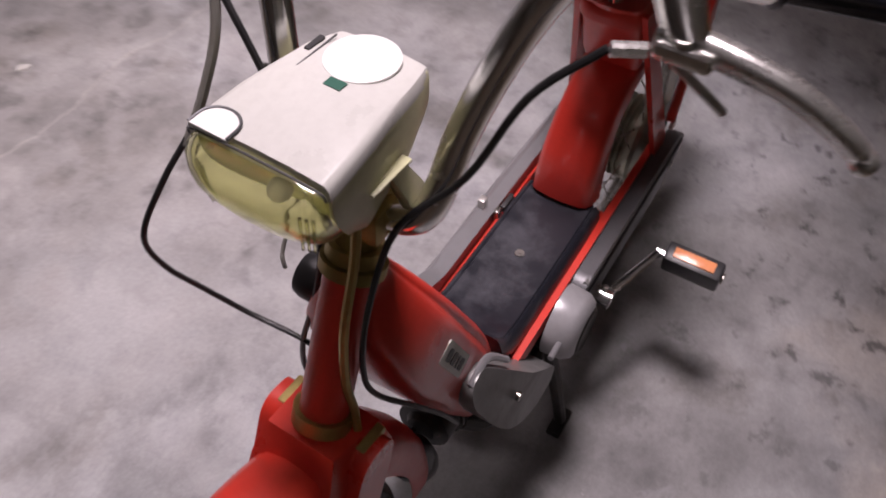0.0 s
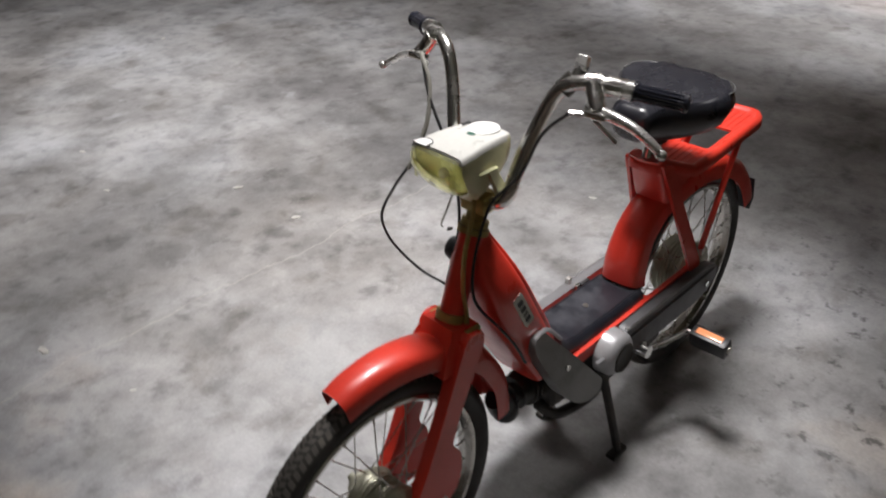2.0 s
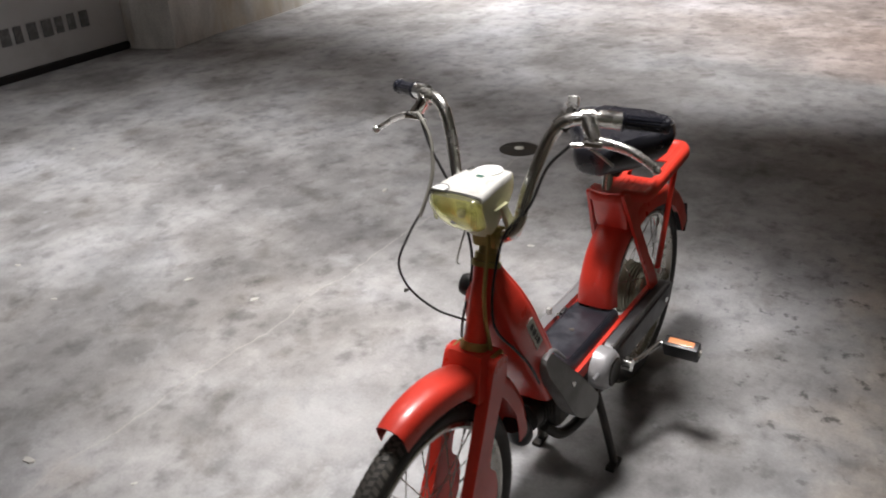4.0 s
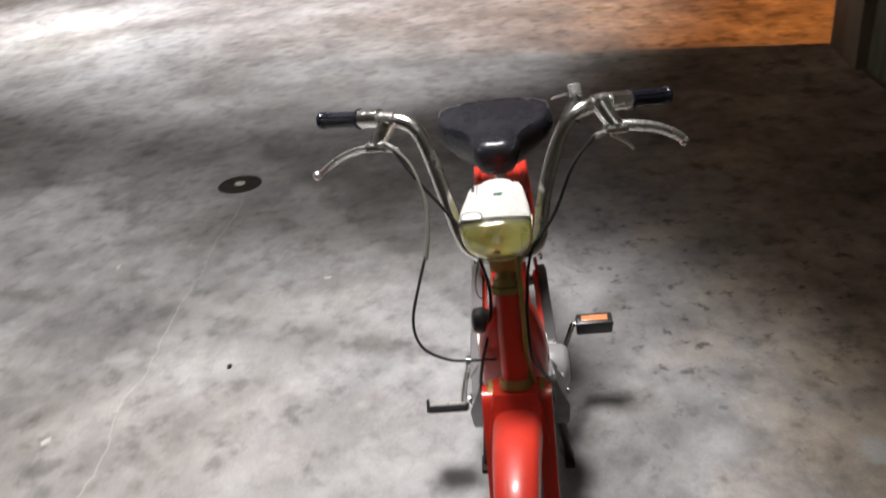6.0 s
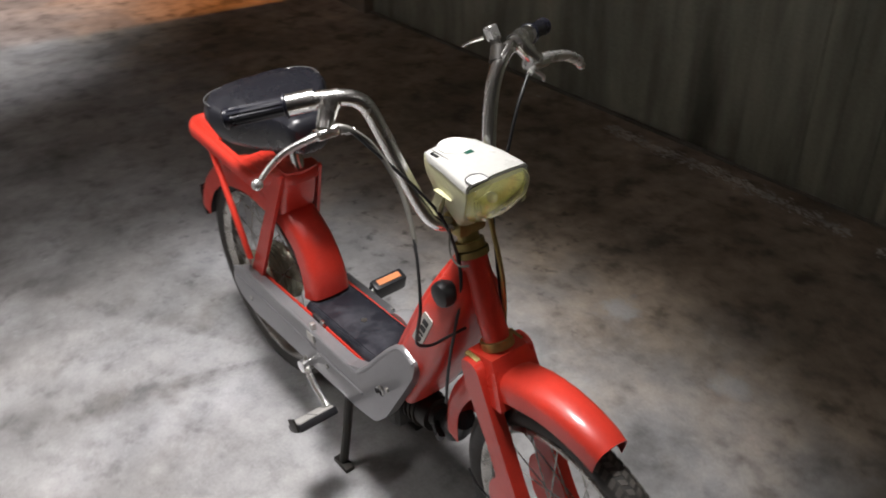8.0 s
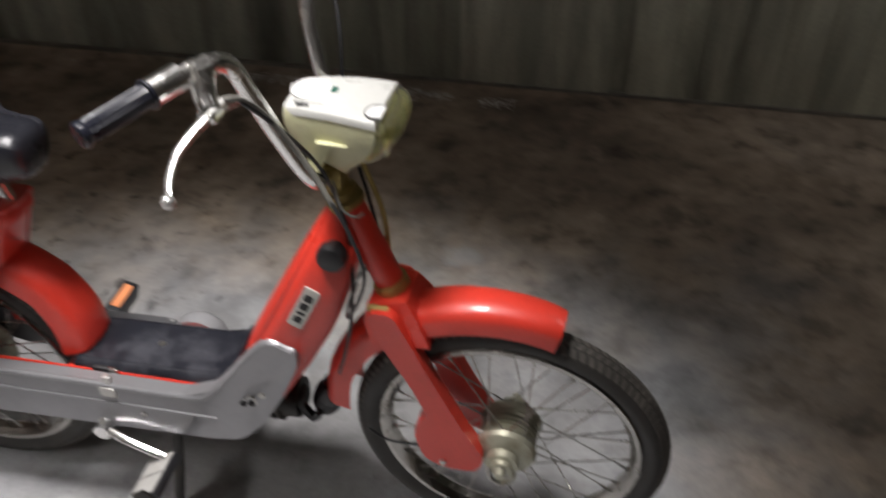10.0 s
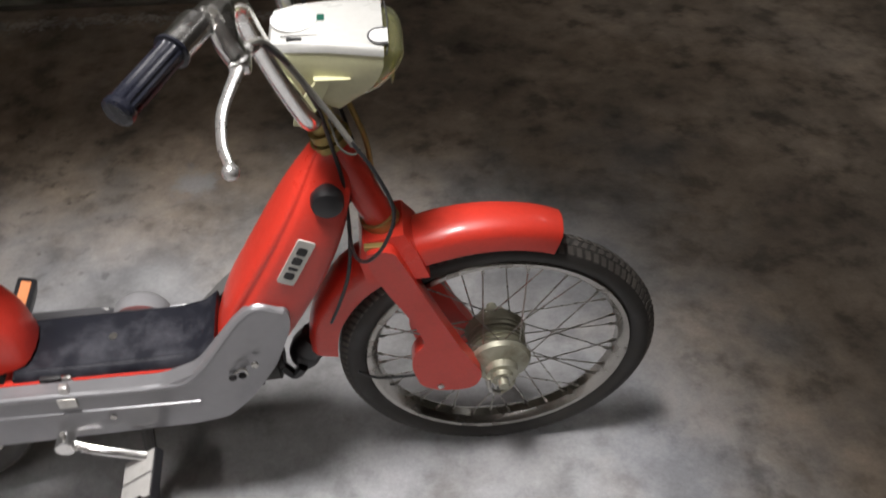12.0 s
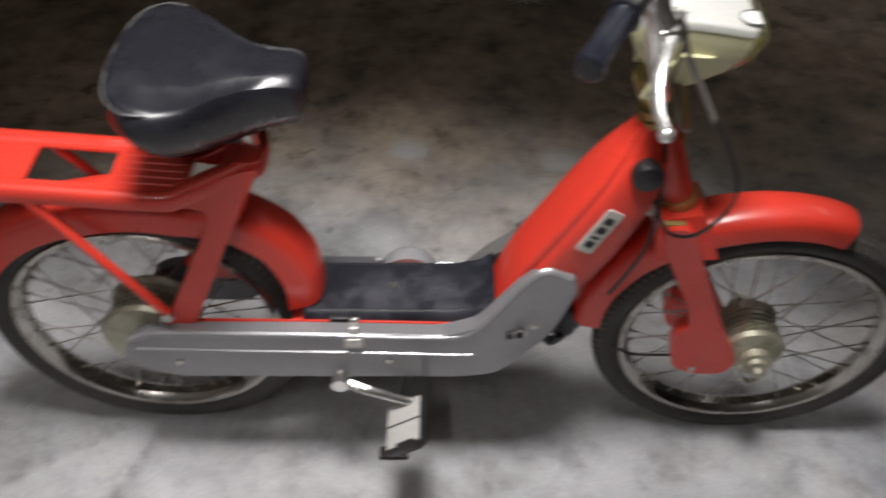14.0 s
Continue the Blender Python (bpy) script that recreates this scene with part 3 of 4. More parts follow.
# the steering stands turned a little to the right
steer = Matrix.Translation((0.785, 0, 0.63)) @ Matrix.Rotation(radians(-3.0), 4, Vector((-0.37, 0, 0.93))) @ Matrix.Translation((-0.785, 0, -0.63))
for ob in (fork, front, fender_front):
    ob.matrix_basis = steer @ ob.matrix_basis

# frame: front shell, tunnel, saddle pillar
def shell():
    rows = []
    F = curve([(0.774, 0, 0.672), (0.784, 0, 0.61), (0.75, 0, 0.5), (0.705, 0, 0.41), (0.65, 0, 0.32)], 7)
    R = curve([(0.745, 0, 0.682), (0.707, 0, 0.62), (0.644, 0, 0.51), (0.598, 0, 0.425), (0.57, 0, 0.345)], 7)
    n = len(F)
    section = ((0, 0.35), (0.008, 0.58), (0.022, 0.75), (0.045, 0.87), (0.08, 0.94), (0.14, 0.98), (0.26, 1.0), (0.4, 1.0), (0.55, 1.0), (0.66, 0.99), (0.74, 0.965), (0.785, 0.92), (0.81, 0.855), (0.83, 0.82), (0.855, 0.82), (0.885, 0.825), (0.93, 0.77), (0.965, 0.64), (0.99, 0.42), (1, 0.16))
    for i, (f, r) in enumerate(zip(F, R)):
        t = i / (n - 1)
        k = min(1, t / 0.42)
        w = 0.02 + 0.037 * k * k * (3 - 2 * k)
        ring = [(f.lerp(r, u), y * w) for u, y in section]
        rows.append([(p.x, y, p.z) for p, y in ring] + [(p.x, -y, p.z) for p, y in ring[::-1]])
    return loft(rows)


frame_shell = part("frame", shell(), red, moped, "red pressed-steel step-through frame", 60)
part("floor_tunnel", box((0.43, 0, 0.306), (0.32, 0.12, 0.03), 0.008), red, frame_shell)
# black box puts in the shade of the gap below the mat
part("mat_gap_fill", box((0.435, 0, 0.325), (0.29, 0.108, 0.03), 0.004), seal_black, frame_shell, "black box for the dark gap under the mat")
for s in (-1, 1):
    top = 0.335 if s < 0 else 0.327
    profile = [(0.0565, 0.3), (0.0565, top), (0.0585, top), (0.067, top - 0.017 if s < 0 else top), (0.067, 0.3)]
    part("frame_rail", bevelled(loft([[(x, s * y, z) for y, z in profile] for x in (0.105, 0.585)]), 0.0015), red, frame_shell)
head_axis = [(0.824, 0, 0.535), (0.766, 0, 0.682)]
part("head_tube", tube(head_axis, 0.021, 20, smooth=False), red, frame_shell)
for p, r, h in (((0.8225, 0, 0.538), 0.026, 0.014), ((0.767, 0, 0.678), 0.026, 0.01), ((0.7632, 0, 0.689), 0.0225, 0.012)):
    part("head_bearing", disc(p, (-0.37, 0, 0.93), r, h, 20, 0.002), brass, frame_shell, "tarnished brass steering bearing ring")
part("steering_stem", tube([(0.764, 0, 0.686), (0.747, 0, 0.734)], 0.0165, 18, smooth=False), brass, frame_shell, "tarnished brass-coloured steering stem")
rows = []
for z, xf, w in ((0.622, 0.264, 0.037), (0.61, 0.258, 0.038), (0.59, 0.25, 0.039), (0.57, 0.241, 0.04), (0.55, 0.233, 0.041), (0.525, 0.224, 0.04), (0.5, 0.215, 0.034)):
    xb = xf - 0.035
    arc = [(xf - 0.016 * (1 - math.sin(a)), w - 0.016 * (1 - math.cos(a))) for a in np.linspace(0, math.pi / 2, 5)]
    half = [(xb, w), *arc, (xf + 0.003, w * 0.3)]
    rows.append([(x, y, z) for x, y in half] + [(x, -y, z) for x, y in half[::-1]])
part("saddle_pillar", loft(rows), red, frame_shell, "", 50)

# rack and stays
def lift(x):
    """The carrier rises towards its rear end, and at its front to the saddle pillar."""
    k = min(1, max(0, (x - 0.15) / 0.1))
    return 0.07 * (0.02 - x) - 0.022 + 0.05 * k * k * (3 - 2 * k)


def rack():
    top = rounded([(0.264, -0.038), (0.264, 0.038), (0.12, 0.062), (-0.14, 0.062), (-0.172, 0.04), (-0.172, -0.04), (-0.14, -0.062), (0.12, -0.062)], 0.024, 5)
    rings = []
    for inset, z in ((0.0, 0.585), (-0.001, 0.593), (0.0, 0.602), (0.003, 0.608), (0.009, 0.61), (0.015, 0.609), (0.018, 0.604), (0.024, 0.602), (0.03, 0.601)):
        rings.append([(0.046 + (x - 0.046) * (1 - inset / 0.22), y * (1 - inset / 0.064), z + lift(x)) for x, y in top])
    return rings


carrier = part("rear_carrier", loft(rack(), caps=False), red, moped, "red sheet-steel rear carrier with openings", 50)


def carrier_sheet(x0, x1, y0, y1):
    n = 8
    rows = []
    for k in range(n + 1):
        x = x0 + (x1 - x0) * k / n
        z = 0.601 + lift(x)
        rows.append([(x, y0, z - 0.0025), (x, y1, z - 0.0025), (x, y1, z + 0.0025), (x, y0, z + 0.0025)])
    return part("carrier_sheet", bevelled(loft(rows), 0.001), red, carrier)


for x0, x1, y0, y1 in ((-0.15, 0.157, 0.034, 0.05), (-0.15, 0.157, -0.05, -0.034), (-0.155, -0.05, -0.035, 0.035), (0.055, 0.157, -0.035, 0.035), (0.156, 0.225, 0.03, 0.044), (0.156, 0.225, -0.044, -0.03), (0.208, 0.258, -0.031, 0.031)):
    carrier_sheet(x0, x1, y0, y1)
for x0, x1 in ((-0.145, -0.06), (0.065, 0.15)):
    for k in range(5):
        y = -0.028 + 0.014 * k
        part("carrier_rib", tube([(x0, y, 0.603 + lift(x0)), (x1, y, 0.603 + lift(x1))], 0.0022, 6, smooth=False), red, carrier)
side_plate = rounded([(0.258, 0.618), (0.232, 0.562), (0.138, 0.345), (0.13, 0.316), (0.084, 0.316), (0.091, 0.34), (0.183, 0.528), (0.182, 0.548), (0.14, 0.556), (0.08, 0.56), (0.08, 0.574), (0.16, 0.574), (0.226, 0.609)], 0.018, 4)
for s in (-1, 1):
    bm = prism(side_plate, s * 0.037, s * 0.0445, 0.0035, 3)
    for v in bm.verts:
        v.co.y += s * 0.09 * max(0, 0.62 - v.co.z)
    part("carrier_strut", bm, red, carrier, "", 50)
    part("carrier_stay", tube([(-0.05, s * 0.055, 0.578), (0.1, s * 0.074, 0.365)], 0.007, 12, smooth=False), red, carrier)
    part("stay_bolt", disc((0.1, s * 0.076, 0.362), (0, s, 0), 0.009, 0.006, 6), dull_chrome, carrier)

# saddle
def saddle_shell():
    st = [(0.05, 0.02, 0.786, 0.045), (0.055, 0.06, 0.794, 0.06), (0.072, 0.096, 0.799, 0.072), (0.105, 0.119, 0.798, 0.083), (0.14, 0.122, 0.793, 0.086), (0.175, 0.104, 0.786, 0.08), (0.207, 0.077, 0.783, 0.082), (0.24, 0.056, 0.781, 0.077), (0.28, 0.046, 0.78, 0.068), (0.308, 0.044, 0.779, 0.062), (0.32, 0.041, 0.774, 0.055), (0.326, 0.03, 0.765, 0.04)]
    rings = []
    for x, w, z, h in st:
        x = 0.1 + (x - 0.05) * 0.813
        top = [(-1, -0.42), (-0.99, -0.27), (-0.955, -0.15), (-0.9, -0.075), (-0.82, -0.03), (-0.6, 0.0), (-0.3, 0.004), (0, 0.0), (0.3, 0.004), (0.6, 0.0), (0.82, -0.03), (0.9, -0.075), (0.955, -0.15), (0.99, -0.27), (1, -0.42)]
        low = [(0.9, -0.7), (0.72, -0.93), (0.45, -1.02), (0.0, -1.05), (-0.45, -1.02), (-0.72, -0.93), (-0.9, -0.7)]
        rings.append([(x, w * 1.03 * u, z + (v * h * 1.1 if abs(v) > 0.05 else v * 0.3)) for u, v in top + low])
    return loft(rings)


saddle = part("saddle", saddle_shell(), vinyl, moped, "black vinyl saddle with pale piping", 70)
rear_edge = [(0.166, 0.1165, 0.7855), (0.139, 0.1155, 0.789), (0.117, 0.0935, 0.791), (0.1045, 0.0535, 0.79), (0.1, 0, 0.788)]
part("saddle_piping", tube(mirrored(rear_edge, -1) + rear_edge[3::-1], 0.0015, 8), piping_grey, saddle, "pale worn piping")
saddle.location = (0, -0.004, -0.03)
part("saddle_post", tube([(0.25, 0, 0.6), (0.225, 0, 0.7)], 0.0125, 16, smooth=False), chrome, moped, "chromed saddle post")
part("saddle_clamp", merge(box((0.2, 0, 0.708), (0.12, 0.05, 0.016), 0.004), box((0.228, 0, 0.695), (0.03, 0.06, 0.03), 0.005)), engine_black, saddle)

# footboard mat
def mat_mesh():
    rings = []
    for x, z, w in ((0.29, 0.34, 0.054), (0.295, 0.347, 0.057), (0.34, 0.349, 0.058), (0.45, 0.35, 0.058), (0.52, 0.352, 0.058), (0.555, 0.361, 0.058), (0.576, 0.382, 0.054)):
        sec = [(-1, -0.024), (-0.99, -0.017), (-0.93, -0.007), (-0.86, -0.0015), (-0.82, 0), (-0.79, -0.002), (-0.76, 0.0), (0, 0.0015), (0.76, 0), (0.79, -0.002), (0.82, 0), (0.86, -0.0015), (0.93, -0.007), (0.99, -0.017), (1, -0.024)]
        rings.append([(x, w * u, z + v) for u, v in sec] + [(x + 0.002, w * 0.96, z - 0.026), (x + 0.002, -w * 0.96, z - 0.026)])
    return loft(rings)


mat_part = part("footboard_mat", mat_mesh(), mat_rubber, moped, "scuffed black rubber footboard mat", 40)
part("mat_screw", merge(disc((0.425, 0, 0.35), (0, 0, 1), 0.006, 0.0025, 14), disc((0.425, 0, 0.3525), (0, 0, 1), 0.0025, 0.001, 10)), dull_chrome, mat_part)
part("mat_notch", box((0.345, -0.059, 0.338), (0.03, 0.008, 0.014), 0.003), black_plastic, mat_part)
part("mat_clip", box((0.368, -0.061, 0.338), (0.014, 0.008, 0.018), 0.003), dull_chrome, mat_part)
for k in range(4):
    part("mat_stud", disc((0.32 + 0.07 * k, -0.0565, 0.327), (0, -1, 0), 0.004, 0.004, 10), engine_black, mat_part)

# engine, covers
engine = part("engine", merge(box((0.49, 0.0, 0.25), (0.2, 0.1, 0.09), 0.02, None, 3), tube([(0.56, 0, 0.262), (0.655, 0, 0.268)], 0.034, 20, smooth=False), tube([(0.645, 0, 0.268), (0.662, 0, 0.269)], (0.03, 0.018), 20, smooth=False)), engine_black, moped, "oily black engine below the footboard")
for k in range(5):
    part("cylinder_fin", disc((0.57 + 0.013 * k, 0.0, 0.262), (1, 0, 0.06), 0.038, 0.004, 28, 0.001), engine_black, engine)
part("spark_cap", tube([(0.655, -0.01, 0.262), (0.675, -0.015, 0.24), (0.69, -0.02, 0.262)], 0.008, 8), black_plastic, engine)
part("exhaust_pipe", tube([(0.6, 0.02, 0.215), (0.56, 0.04, 0.175), (0.47, 0.05, 0.165), (0.4, 0.045, 0.17)], 0.012, 10), engine_black, engine)
part("exhaust_box", tube([(0.42, 0.02, 0.18), (0.2, 0.02, 0.18)], 0.035, 16, smooth=False), engine_black, engine)


def tucked(bm):
    """Draws the upper front end of a side cover in towards the frame."""
    for v in bm.verts:
        if v.co.x > 0.5 and v.co.z > 0.36:
            v.co.y -= math.copysign(0.3 * (v.co.z - 0.36), v.co.y)
    return bm


cov = rounded([(0.02, 0.28), (0.03, 0.31), (0.06, 0.332), (0.11, 0.338), (0.3, 0.341), (0.5, 0.34), (0.552, 0.362), (0.632, 0.45), (0.686, 0.447), (0.688, 0.42), (0.664, 0.366), (0.62, 0.293), (0.58, 0.252), (0.53, 0.243), (0.3, 0.238), (0.1, 0.234), (0.045, 0.25)], 0.014, 4)
right_cover = part("right_side_cover", tucked(prism(cov, -0.066, -0.09, 0.0065, 3)), silver, moped, "silver painted engine and transmission cover", 30)
part("cover_rib", tube([(0.045, -0.0905, 0.302), (0.2, -0.0905, 0.3), (0.37, -0.0905, 0.3), (0.5, -0.0905, 0.298), (0.546, -0.0905, 0.298)], 0.0026, 8, 4), silver, right_cover)
part("cover_edge", tucked(tube([(0.035, -0.086, 0.316), (0.065, -0.086, 0.33), (0.11, -0.086, 0.334), (0.3, -0.087, 0.337), (0.5, -0.087, 0.336), (0.55, -0.087, 0.357), (0.63, -0.087, 0.446), (0.68, -0.087, 0.442)], 0.0055, 8, 5)), silver, right_cover)
part("cover_clip", merge(box((0.369, -0.091, 0.325), (0.026, 0.006, 0.02), 0.002), box((0.369, -0.084, 0.345), (0.012, 0.01, 0.02), 0.002)), alloy, right_cover)
for x, z, r in ((0.102, 0.27, 0.006), (0.42, 0.281, 0.005), (0.632, 0.368, 0.005)):
    part("cover_screw", disc((x, -0.0885, z), (0, -1, 0), r, 0.004, 12, 0.001), dull_chrome, right_cover)
for dx, dz in ((0, 0), (0.014, 0.003)):
    part("cover_hole", disc((0.598 + dx, -0.0885, 0.343 + dz), (0, -1, 0), 0.0055, 0.003, 14), seal_black, right_cover, "dark hole in cover")
part("cover_hook", tube([(0.602, -0.091, 0.354), (0.616, -0.092, 0.364), (0.62, -0.091, 0.349)], 0.0022, 6), dull_chrome, right_cover)

belt = rounded([(0.02, 0.272), (0.03, 0.298), (0.06, 0.314), (0.11, 0.319), (0.4, 0.322), (0.425, 0.295), (0.4, 0.245), (0.3, 0.238), (0.1, 0.234), (0.045, 0.25)], 0.018, 4)
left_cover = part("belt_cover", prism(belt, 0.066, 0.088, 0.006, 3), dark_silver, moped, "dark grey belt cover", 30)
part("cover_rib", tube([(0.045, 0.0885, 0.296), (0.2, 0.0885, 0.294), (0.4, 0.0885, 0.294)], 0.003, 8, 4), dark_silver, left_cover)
part("cover_edge", tube([(0.04, 0.084, 0.3), (0.11, 0.085, 0.313), (0.3, 0.085, 0.316), (0.4, 0.085, 0.317)], 0.0045, 8, 5), grey_cover, left_cover, "grey edge strip")
part("cover_screw", disc((0.075, 0.087, 0.268), (0, 1, 0), 0.007, 0.006, 12, 0.001), chrome, left_cover)
pulley = part("pulley_housing", lathe([(0.0, 0.11), (0.03, 0.11), (0.04, 0.106), (0.046, 0.097), (0.048, 0.07), (0.0, 0.07)], 32, (0.445, 0, 0.289)), pulley_grey, moped, "grey domed pulley housing", 50)
part("pulley_opening", lathe([(0.0, 0.1105), (0.026, 0.1105), (0.029, 0.1122), (0.033, 0.1095)], 28, (0.441, 0, 0.284)), engine_black, pulley)
plate = rounded([(0.655, 0.45), (0.682, 0.444), (0.686, 0.42), (0.664, 0.366), (0.62, 0.293), (0.575, 0.243), (0.53, 0.22), (0.492, 0.222), (0.486, 0.25), (0.56, 0.335)], 0.022, 5)
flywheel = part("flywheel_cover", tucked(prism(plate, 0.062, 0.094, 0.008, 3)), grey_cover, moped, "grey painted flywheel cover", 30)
part("cover_strip", tube([(0.47, 0.092, 0.3), (0.515, 0.093, 0.303)], 0.004, 8, smooth=False), silver, flywheel)
part("cover_edge", tucked(tube([(0.612, 0.09, 0.413), (0.642, 0.09, 0.446), (0.678, 0.09, 0.442)], 0.004, 8, 5)), silver, flywheel, "bright upper edge")
part("cover_screw", disc((0.612, 0.0925, 0.356), (0, 1, 0), 0.006, 0.004, 12, 0.001), dull_chrome, flywheel)

# pedals
def crank(side, bend, end):
    c = part("pedal_crank", tube([(0.345, side * 0.1, 0.242), (bend[0], side * 0.113, bend[1]), end], 0.0075, 10, 8, flat=0.8), chrome, moped, "bent chromed pedal crank")
    part("crank_boss", disc((0.345, side * 0.086, 0.242), (0, side, 0), 0.014, 0.026, 18, 0.003), chrome, c)
    part("cotter_pin", disc((0.345, side * 0.1, 0.252), (0, 0, 1), 0.004, 0.012, 8), dull_chrome, c)
    return c


cl = crank(1, (0.3, 0.237), (0.236, 0.136, 0.247))
cr = crank(-1, (0.39, 0.234), (0.455, -0.12, 0.216))


def pedal(parent, x, y, z, side, roll, pad):
    m = pose(x, y, z, 0, roll, 0)
    p = part("pedal", box((0, side * 0.047, 0), (0.032, 0.084, 0.042), 0.006, m), black_plastic, parent, "black rubber pedal with reflectors")
    for q in (-1, 1):
        part("reflector", box((0, side * 0.047, q * 0.0215), (0.016, 0.06, 0.003), 0.001, m), pad, p, "orange reflector")
    part("pedal_spindle", tube([m @ Vector((0, -side * 0.008, 0)), m @ Vector((0, side * 0.01, 0))], 0.007, 10, smooth=False), chrome, p)
    part("dust_cap", disc(m @ Vector((0, side * 0.089, 0)), (0, side, 0), 0.008, 0.003, 12), dull_chrome, p)
    return p


pedal(cl, 0.226, 0.14, 0.24, 1, 18, reflector_orange)
flat = pose(0.448, -0.11, 0.2, 0, -36, 0)
right_pedal = part("pedal", box((0, -0.042, 0), (0.066, 0.084, 0.016), 0.004, flat), black_plastic, cr, "black pedal with pale pads")
for dy in (0.022, 0.062):
    part("pedal_pad", box((0, -dy, 0.0085), (0.06, 0.037, 0.004), 0.0015, flat), pedal_grey, right_pedal)
part("toe_lip", box((0.012, -0.086, 0.008), (0.03, 0.004, 0.028), 0.0015, flat), engine_black, right_pedal)

# stand
stand = part("centre_stand", merge(tube([(0.452, -0.075, 0.235), (0.452, 0.08, 0.235)], 0.01, 10, smooth=False),
             tube([(0.452, -0.066, 0.235), (0.44, -0.074, 0.14), (0.424, -0.083, 0.04), (0.42, -0.086, 0.014)], 0.0095, 10),
             tube([(0.452, 0.07, 0.235), (0.438, 0.086, 0.14), (0.418, 0.098, 0.04), (0.413, 0.101, 0.008)], 0.0095, 10)), engine_black, moped, "black steel centre stand")
for x, y, z in ((0.422, -0.087, 0.009), (0.415, 0.102, 0.003)):
    part("stand_foot", box((x, y, z), (0.05, 0.022, 0.012), 0.003), engine_black, stand)

# headlamp
LAMP = [(-0.88, 0), (-0.5, 0.0025), (0, 0.0035), (0.5, 0.0025), (0.88, 0), (0.97, -0.025), (1.0, -0.09), (1.01, -0.25), (0.99, -0.42), (0.93, -0.58), (0.83, -0.73), (0.68, -0.86), (0.48, -0.95), (0.24, -0.99), (0, -1)]
LAMP = LAMP + [(-u, v) for u, v in LAMP[5:-1][::-1]]


def lamp_ring(x, top, bot, w, lean=0.0):
    """One section of the lamp; its lower part leans back."""
    h = top - bot
    ring = [(w * u, top + (v if v > 0 else v * h)) for u, v in LAMP]
    return [(x - lean * max(0, (0.812 - z) / 0.065) ** 1.4, y, z) for y, z in ring]


def shrunk(x, k, top=0.832, bot=0.752, w=0.051):
    ring = [(py * k, 0.794 + (pz - 0.794) * k) for px, py, pz in lamp_ring(x, top, bot, w)]
    return [(x - 0.042 * max(0, (0.812 - z) / 0.065) ** 1.3, y, z) for y, z in ring]


headlamp = part("headlamp", loft([[(0.719, y * 0.3, 0.803 + (z - 0.803) * 0.3) for x, y, z in lamp_ring(0.718, 0.822, 0.785, 0.03)], lamp_ring(0.718, 0.822, 0.785, 0.03), lamp_ring(0.723, 0.8325, 0.774, 0.036), lamp_ring(0.745, 0.8355, 0.752, 0.041), lamp_ring(0.78, 0.8365, 0.735, 0.045), lamp_ring(0.8, 0.836, 0.733, 0.048, 0.01), lamp_ring(0.822, 0.8345, 0.741, 0.05, 0.026), lamp_ring(0.84, 0.833, 0.751, 0.051, 0.042), shrunk(0.84, 0.955), shrunk(0.83, 0.93)], caps=False), cream, moped, "cream plastic headlamp, its lit top coloured whiter", 40)
lid = []
for x, z, w in ((0.7175, 0.824, 0.029), (0.722, 0.8335, 0.0355), (0.745, 0.8372, 0.0418), (0.78, 0.8384, 0.0458), (0.8, 0.838, 0.0488), (0.822, 0.8365, 0.0508), (0.841, 0.835, 0.0518)):
    sec = [(-1.0, -0.0105), (-0.985, -0.004), (-0.94, -0.0008), (-0.86, 0), (-0.45, 0.0016), (0, 0.0022), (0.45, 0.0016), (0.86, 0), (0.94, -0.0008), (0.985, -0.004), (1.0, -0.0105)]
    lid.append([(x, w * u, z + v) for u, v in sec] + [(x, w * 0.93, z - 0.012), (x, -w * 0.93, z - 0.012)])
part("housing_lid", loft(lid), lid_lit, headlamp, "cream plastic lamp top, coloured whiter as lit", 45)
dome = ((0.836, 0.95), (0.842, 0.955), (0.849, 0.935), (0.855, 0.87), (0.86, 0.74), (0.8635, 0.55), (0.8655, 0.3), (0.866, 0.02))
outer = [shrunk(x, k) for x, k in dome]
inside = [shrunk(x - 0.0025, k * 0.96) for x, k in dome[::-1]]
lens = part("lens", loft(outer + inside + [outer[0]], caps=False), lens_glass, headlamp, "yellowed clear headlamp lens", 60)
lens.visible_shadow = False
hollow = ((0.84, 0.94), (0.834, 0.84), (0.828, 0.66), (0.824, 0.44), (0.822, 0.2), (0.8215, 0.02))
part("reflector", loft([shrunk(x, k) for x, k in hollow], caps=False), bowl, headlamp, "yellowish mirror reflector", 60)
part("bulb", ball((0.829, 0, 0.794), 0.008, 14, (1, 1, 1)), label_white, headlamp)
for s in (-1, 1):
    for k in range(3):
        part("lens_flute", tube([(0.851 - 0.0012 * k, s * (0.036 + 0.0035 * k), 0.812), (0.851 - 0.0012 * k, s * (0.035 + 0.0035 * k), 0.785)], 0.0011, 6, smooth=False), lens_glass, lens)
part("lens_bezel", tube([(0.8435, -0.0505, 0.826), (0.845, -0.045, 0.833), (0.8465, 0, 0.8362), (0.845, 0.045, 0.833), (0.8435, 0.0505, 0.826)], 0.0008, 8, 5), dark_silver, headlamp, "thin dark bezel line")
lobe = [(0.846, -0.046), (0.834, -0.0455), (0.8275, -0.04), (0.8255, -0.032), (0.8275, -0.024), (0.834, -0.018), (0.846, -0.017)]
part("lens_lobe", bevelled(loft([[(x, y, 0.8355) for x, y in lobe], [(x, y, 0.8385) for x, y in lobe]]), 0.0008), white_cap, headlamp, "white rounded lens corner")
